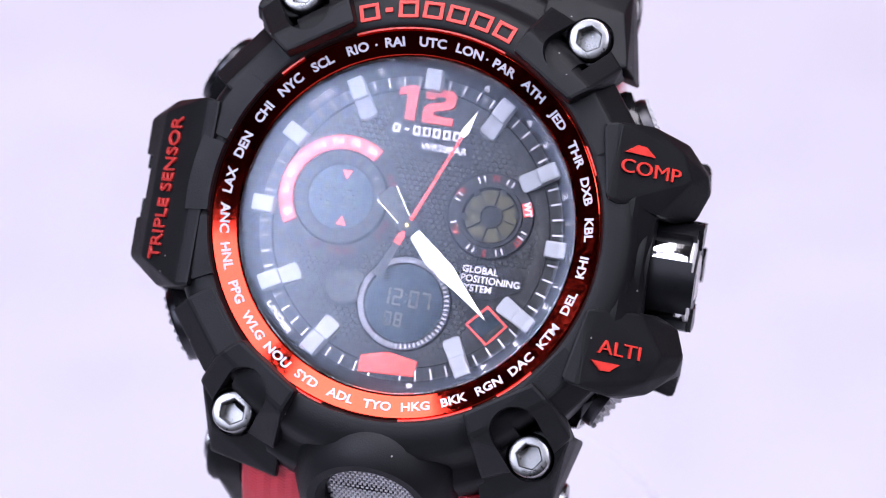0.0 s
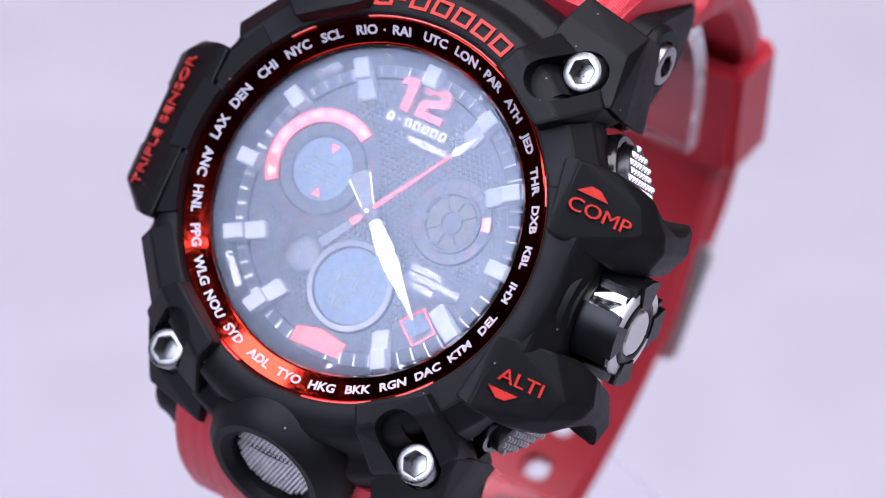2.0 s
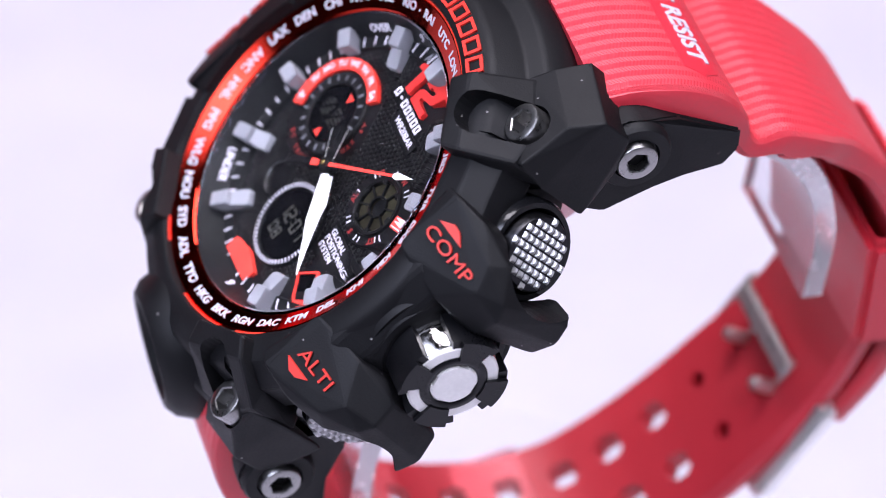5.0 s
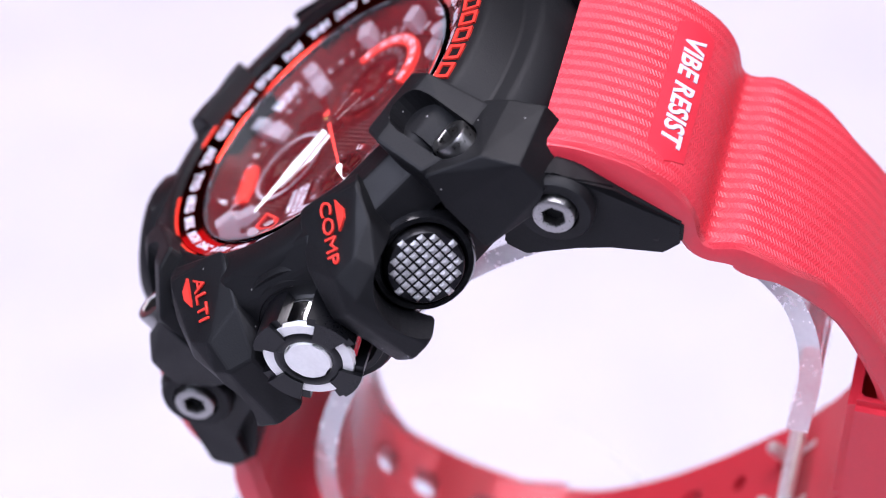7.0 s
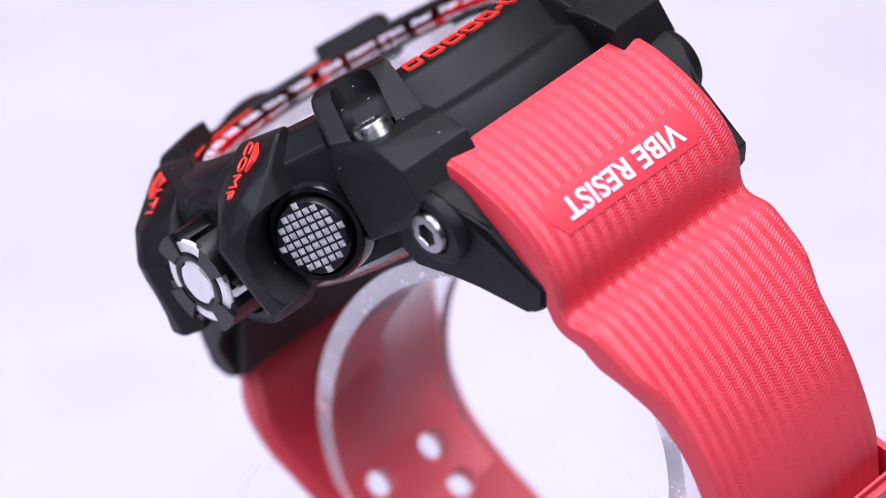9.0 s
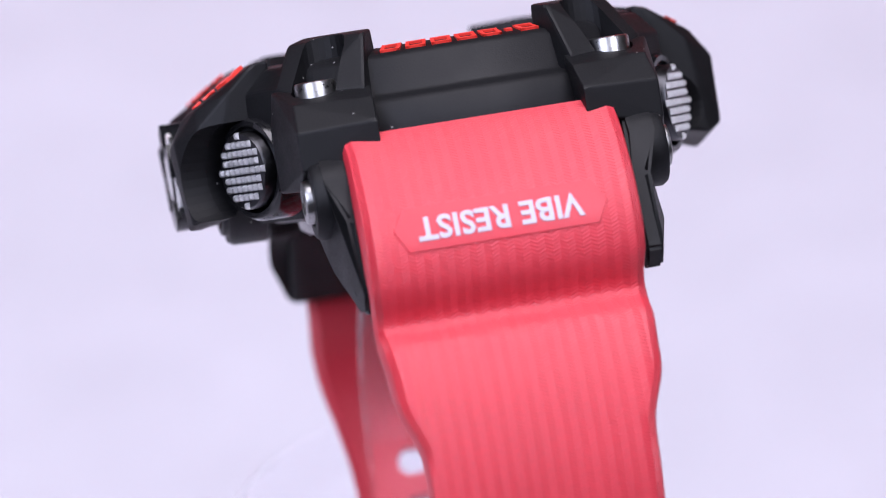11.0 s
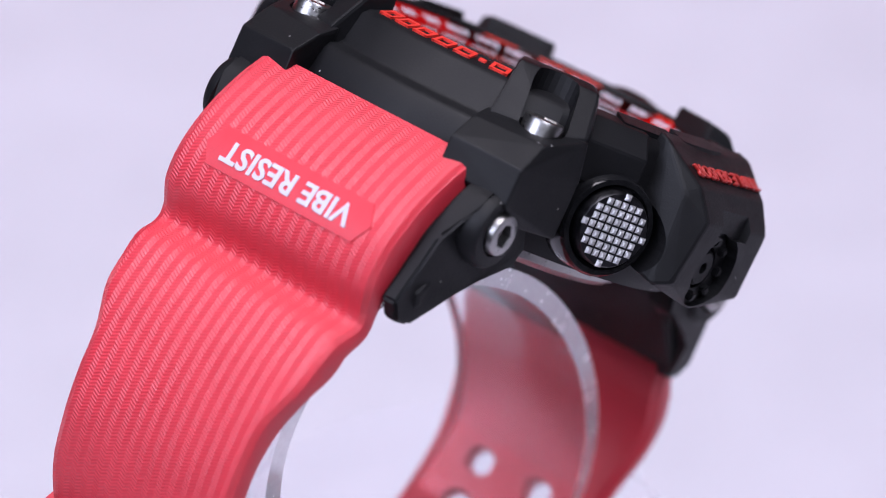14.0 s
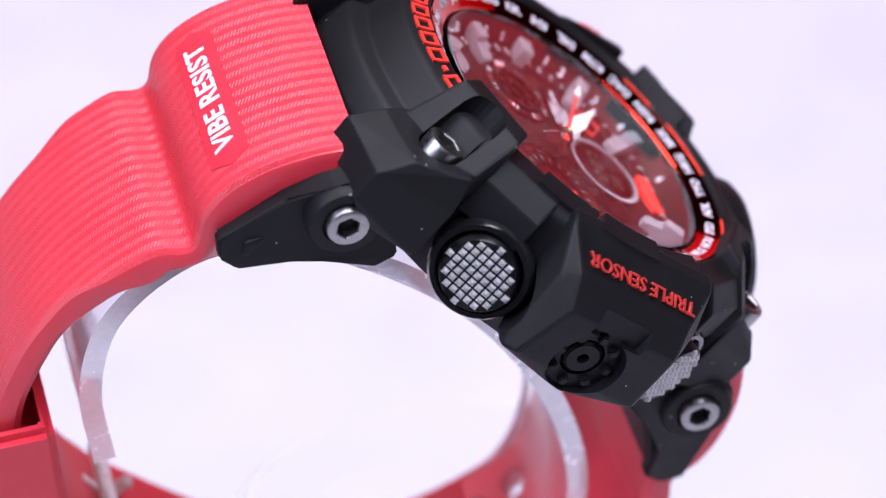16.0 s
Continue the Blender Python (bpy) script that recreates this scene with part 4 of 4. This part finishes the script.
def strap(w):
    # upper strap, 12 o'clock side, with its cross groove
    up = [(26.3, -4.5, 12.9, 4.6), (27.6, -5.5, 12.9, 5.2), (29.6, -7.4, 12.9, 5.2), (32.2, -11.0, 12.9, 4.8), (33.7, -15.0, 12.9, 4.6), (33.6, -18.6, 12.9, 4.3), (32.2, -21.4, 12.7, 2.4), (32.3, -22.7, 12.7, 2.4), (34.4, -24.2, 12.6, 3.2),
          (35.6, -26.6, 12.4, 3.6), (36.6, -29.6, 12.1, 2.8), (37.3, -33.6, 10.8, 3.3), (37.4, -38.0, 10.6, 2.8), (36.8, -42.5, 10.5, 2.9), (35.1, -48.0, 10.4, 2.8), (32.2, -53.0, 9.9, 2.8), (28.6, -58.6, 9.5, 2.8), (23.8, -63.2, 9.5, 2.8), (18.0, -66.2, 9.5, 2.8), (11.5, -67.5, 9.5, 2.8)]
    bu = band(spline(up, 6))
    for v in bu.verts:
        # the strap hangs a little aslant
        v.co.x += np.interp(v.co.z, (-58, -46, -22, -6), (0.0, 0.85, 0.85, 0.4))
    su = part("strap_upper", bu, STRAP_RED, w, "red rubber strap with pressed herringbone texture", smooth=True)
    # raised plaque with lettering, laid on the curve of the strap
    line = spline(up, 6)

    def laid(bm, z0, x0):
        """Bends a flat piece onto the strap: x across, y along it from the height z0, z out."""
        k0 = min(range(len(line) // 2), key=lambda k: abs(line[k][1] - z0))
        arc = [0.0]
        for p, q in zip(line, line[1:]):
            arc.append(arc[-1] + math.hypot(q[0] - p[0], q[1] - p[1]))
        for v in bm.verts:
            a = arc[k0] + v.co.y
            py, pz = np.interp(a, arc, [p[0] for p in line]), np.interp(a, arc, [p[1] for p in line])
            qy, qz = np.interp(a + 0.6, arc, [p[0] for p in line]), np.interp(a + 0.6, arc, [p[1] for p in line])
            ry, rz_ = np.interp(a - 0.6, arc, [p[0] for p in line]), np.interp(a - 0.6, arc, [p[1] for p in line])
            n = Vector((0, ry - qy, rz_ - qz)).normalized().cross(Vector((1, 0, 0)))
            if n.y < 0:
                n = -n
            v.co = Vector((v.co.x + x0, py, pz)) + n * v.co.z
        return bm

    pl = bmesh.new()
    rows_y = [-2.25 + 0.375 * k for k in range(13)]
    top = [[pl.verts.new((sgn * (9.9 - 1.1 * abs(y) / 2.25), y * 0.91, 0.13)) for sgn in (-1, 1)] for y in rows_y]
    foot = [[pl.verts.new((sgn * (10.2 - 1.1 * abs(y) / 2.25), y, -0.6)) for sgn in (-1, 1)] for y in rows_y]
    for a, b in zip(top, top[1:]):
        pl.faces.new((a[0], a[1], b[1], b[0]))
    for k in range(len(rows_y) - 1):
        for c in (0, 1):
            pl.faces.new((top[k][c], top[k + 1][c], foot[k + 1][c], foot[k][c]))
    for k in (0, -1):
        pl.faces.new((top[k][0], top[k][1], foot[k][1], foot[k][0]))
    part("plaque", laid(pl, -13.5, 0.75), RED_PLAIN, su, "raised red plaque", smooth=True)
    part("lettering", laid(moved(words("VIBE RESIST", 2.95, 0.12, 0.075, 1.0, 1.02), Matrix.Translation((0, 0, 0.13))), -13.5, 0.85), WHITE_PRINT, su, "white printed lettering")
    # lower strap, 6 o'clock side, with punched holes
    lo = [(-24.3, -4.4, 12.9, 4.5), (-27.2, -6.6, 12.9, 5.0), (-30.0, -10.4, 12.9, 5.0), (-31.8, -15.0, 12.9, 4.6), (-32.2, -19.0, 12.9, 4.0), (-31.6, -22.0, 12.8, 3.0), (-33.4, -24.5, 12.8, 3.4), (-34.6, -27.5, 12.8, 3.2), (-35.0, -31.5, 12.4, 3.0),
          (-34.8, -36.0, 11.4, 2.9), (-34.0, -41.0, 10.6, 2.7), (-32.2, -46.5, 10.4, 2.6), (-29.4, -52.0, 10.3, 2.6), (-25.2, -57.5, 10.2, 2.6), (-19.4, -61.8, 10.2, 2.6), (-12.2, -63.8, 10.2, 2.6), (-4.5, -64.6, 10.2, 2.6), (3.5, -64.6, 10.2, 2.6),
          (11.0, -63.9, 9.8, 2.5), (18.0, -61.8, 9.5, 2.5), (24.2, -58.3, 9.4, 2.4), (28.2, -53.0, 9.4, 2.4)]
    path = spline(lo, 6)
    cutters = []
    arc = [0.0]
    for p, q in zip(path, path[1:]):
        arc.append(arc[-1] + math.hypot(q[0] - p[0], q[1] - p[1]))
    low = [k for k in range(len(path)) if path[k][1] < -45]
    rows = [(yy, min(low, key=lambda k: abs(path[k][0] - yy))) for yy in (7.4, 1.2, -5.4, -11.9, -18.3, -24.2, -28.8)]
    side = [k for k in range(len(path)) if path[k][0] < -20]
    rows += [(-33.0, min(side, key=lambda k: abs(path[k][1] - zz))) for zz in (-46.6, -40.6)]
    for yy, i in rows:
        a, b = path[i - 1], path[min(i + 1, len(path) - 1)]
        tv = Vector((0, b[0] - a[0], b[1] - a[1])).normalized()
        nv = Vector((1, 0, 0)).cross(tv)
        for xx in (-3.9, 3.9):
            f = Matrix(((1, tv.x, nv.x, xx), (0, tv.y, nv.y, path[i][0]), (0, tv.z, nv.z, path[i][1]), (0, 0, 0, 1)))
            big = yy < 0
            cutters.append(moved(box(0, 0, 0, 3.4 if big else 2.2, 3.0 if big else 1.8, 12, 0.5), f))
    sl = part("strap_lower", cut(band(path, 14), joined(*cutters)), STRAP_RED, w, "red rubber strap with square punched holes", smooth=True)
    # keeper loop round both layers
    kp = Matrix(((1, 0, 0, 0), (0, 0.70, 0.714, 26.8), (0, 0.714, -0.70, -55.4), (0, 0, 0, 1)))
    keeper = cut(box(0, 1.0, 0.2, 23.0, 14.2, 8.4, 0.8), box(0, 1.0, 0.2, 20.2, 22, 6.2, 0.3))
    part("keeper", moved(keeper, kp), RED_PLAIN, w, "red rubber strap keeper", smooth=True)
    # buckle: frame, tongue bar and two prongs
    bk = Matrix(((1, 0, 0, 0), (0, 0.97, 0.24, 6.0), (0, 0.24, -0.97, -64.6), (0, 0, 0, 1)))
    fr2 = cut(box(0, 0, 0, 22.6, 13.6, 2.4, 0.6), box(0, 0.2, 0, 19.8, 9.0, 8, 0.3))
    bb = part("buckle", moved(fr2, bk), SILVER, w, "brushed steel buckle", smooth=True)
    part("tongue_bar", moved(box(0, 6.8, -4.4, 13.0, 2.2, 1.0, 0.3), bk), SILVER, bb)
    for sx in (-3.9, 3.9):
        part("prong", moved(joined(box(sx, 5.0, -1.6, 1.5, 4.0, 1.1, 0.35), box(sx, 2.6, -3.0, 1.6, 1.4, 4.2, 0.4)), bk), SILVER, bb)


watch = wristwatch()
watch.matrix_world = WATCH


def stand():
    s = tagged(new("watch_stand"), "clear acrylic C-shaped watch stand", "watch stand")
    rows = [tuple(p) for p in spline([(20.8, -49.5), (27.4, -43.2), (31.2, -35.5), (30.6, -27.5), (27.0, -21.5), (20.0, -18.0), (8.0, -16.2), (-4.0, -17.4), (-16.0, -22.0), (-25.5, -29.0),
                                      (-30.4, -37.0), (-31.0, -45.0), (-27.4, -52.5), (-20.5, -57.4)], 5)]
    bm = bmesh.new()
    rings = []
    for i, (y, z) in enumerate(rows):
        a, b = rows[max(i - 1, 0)], rows[min(i + 1, len(rows) - 1)]
        dy, dz = b[0] - a[0], b[1] - a[1]
        L = math.hypot(dy, dz)
        ny, nz = dz / L, -dy / L
        rings.append([bm.verts.new((x, y + ny * o, z + nz * o)) for x, o in ((-8.7, -1.1), (-8.7, 1.1), (8.7, 1.1), (8.7, -1.1))])
    for p, q in zip(rings, rings[1:]):
        for j in range(4):
            bm.faces.new((p[j], p[(j + 1) % 4], q[(j + 1) % 4], q[j]))
    bm.faces.new(rings[0])
    bm.faces.new(rings[-1])
    bmesh.ops.bevel(bm, geom=[e for e in bm.edges if len(e.link_faces) == 2 and e.calc_face_angle() > 0.9], offset=0.3, segments=2, affect="EDGES", clamp_overlap=True)
    strip = part("strip", bm, ACRYLIC, s, "clear bent acrylic strip with whitish sawn edges", smooth=True)
    strip.data.materials.append(FROST)
    for p in strip.data.polygons:
        p.material_index = 1 if abs(p.normal.x) > 0.6 else 0
    strip.visible_shadow = False
    strip.matrix_local = WATCH
    z0 = 1000 * STAND
    base = part("base", lathe([(0, z0), (25.0, z0), (25.6, z0 + 0.6), (25.6, z0 + 10.4), (25.0, z0 + 11.0), (0, z0 + 11.0)], 96), ACRYLIC_BASE, s, "clear round acrylic base", smooth=True)
    base.visible_shadow = False
    return s


clear_stand = stand()


def turntable():
    t = tagged(new("turntable"), "plain white turntable post under the clear stand", "turntable")
    part("post", lathe([(0, 0), (13.5, 0), (14, 0.5), (14, 1000 * STAND - 0.6), (13.6, 1000 * STAND - 0.1), (0, 1000 * STAND - 0.1)], 64), TABLE_WHITE, t, smooth=True)
    return t


turn_post = turntable()


def motions():
    walk(watch, [(t, turned(d) @ WATCH) for t, d in TURNS])
    walk(clear_stand, [(t, turned(d)) for t, d in TURNS])
    walk(turn_post, [(t, turned(d)) for t, d in TURNS])
    for ob in watch.children:
        if ob.name.startswith("second_hand"):
            rows = []
            for k in range(17):
                m = pose(0, 0, 0, 0, 0, -(6 * (k + 4) - 2))
                rows.append((float(k), m))
                if k < 16:
                    rows.append((k + 0.9, m))
            walk(ob, rows)


motions()
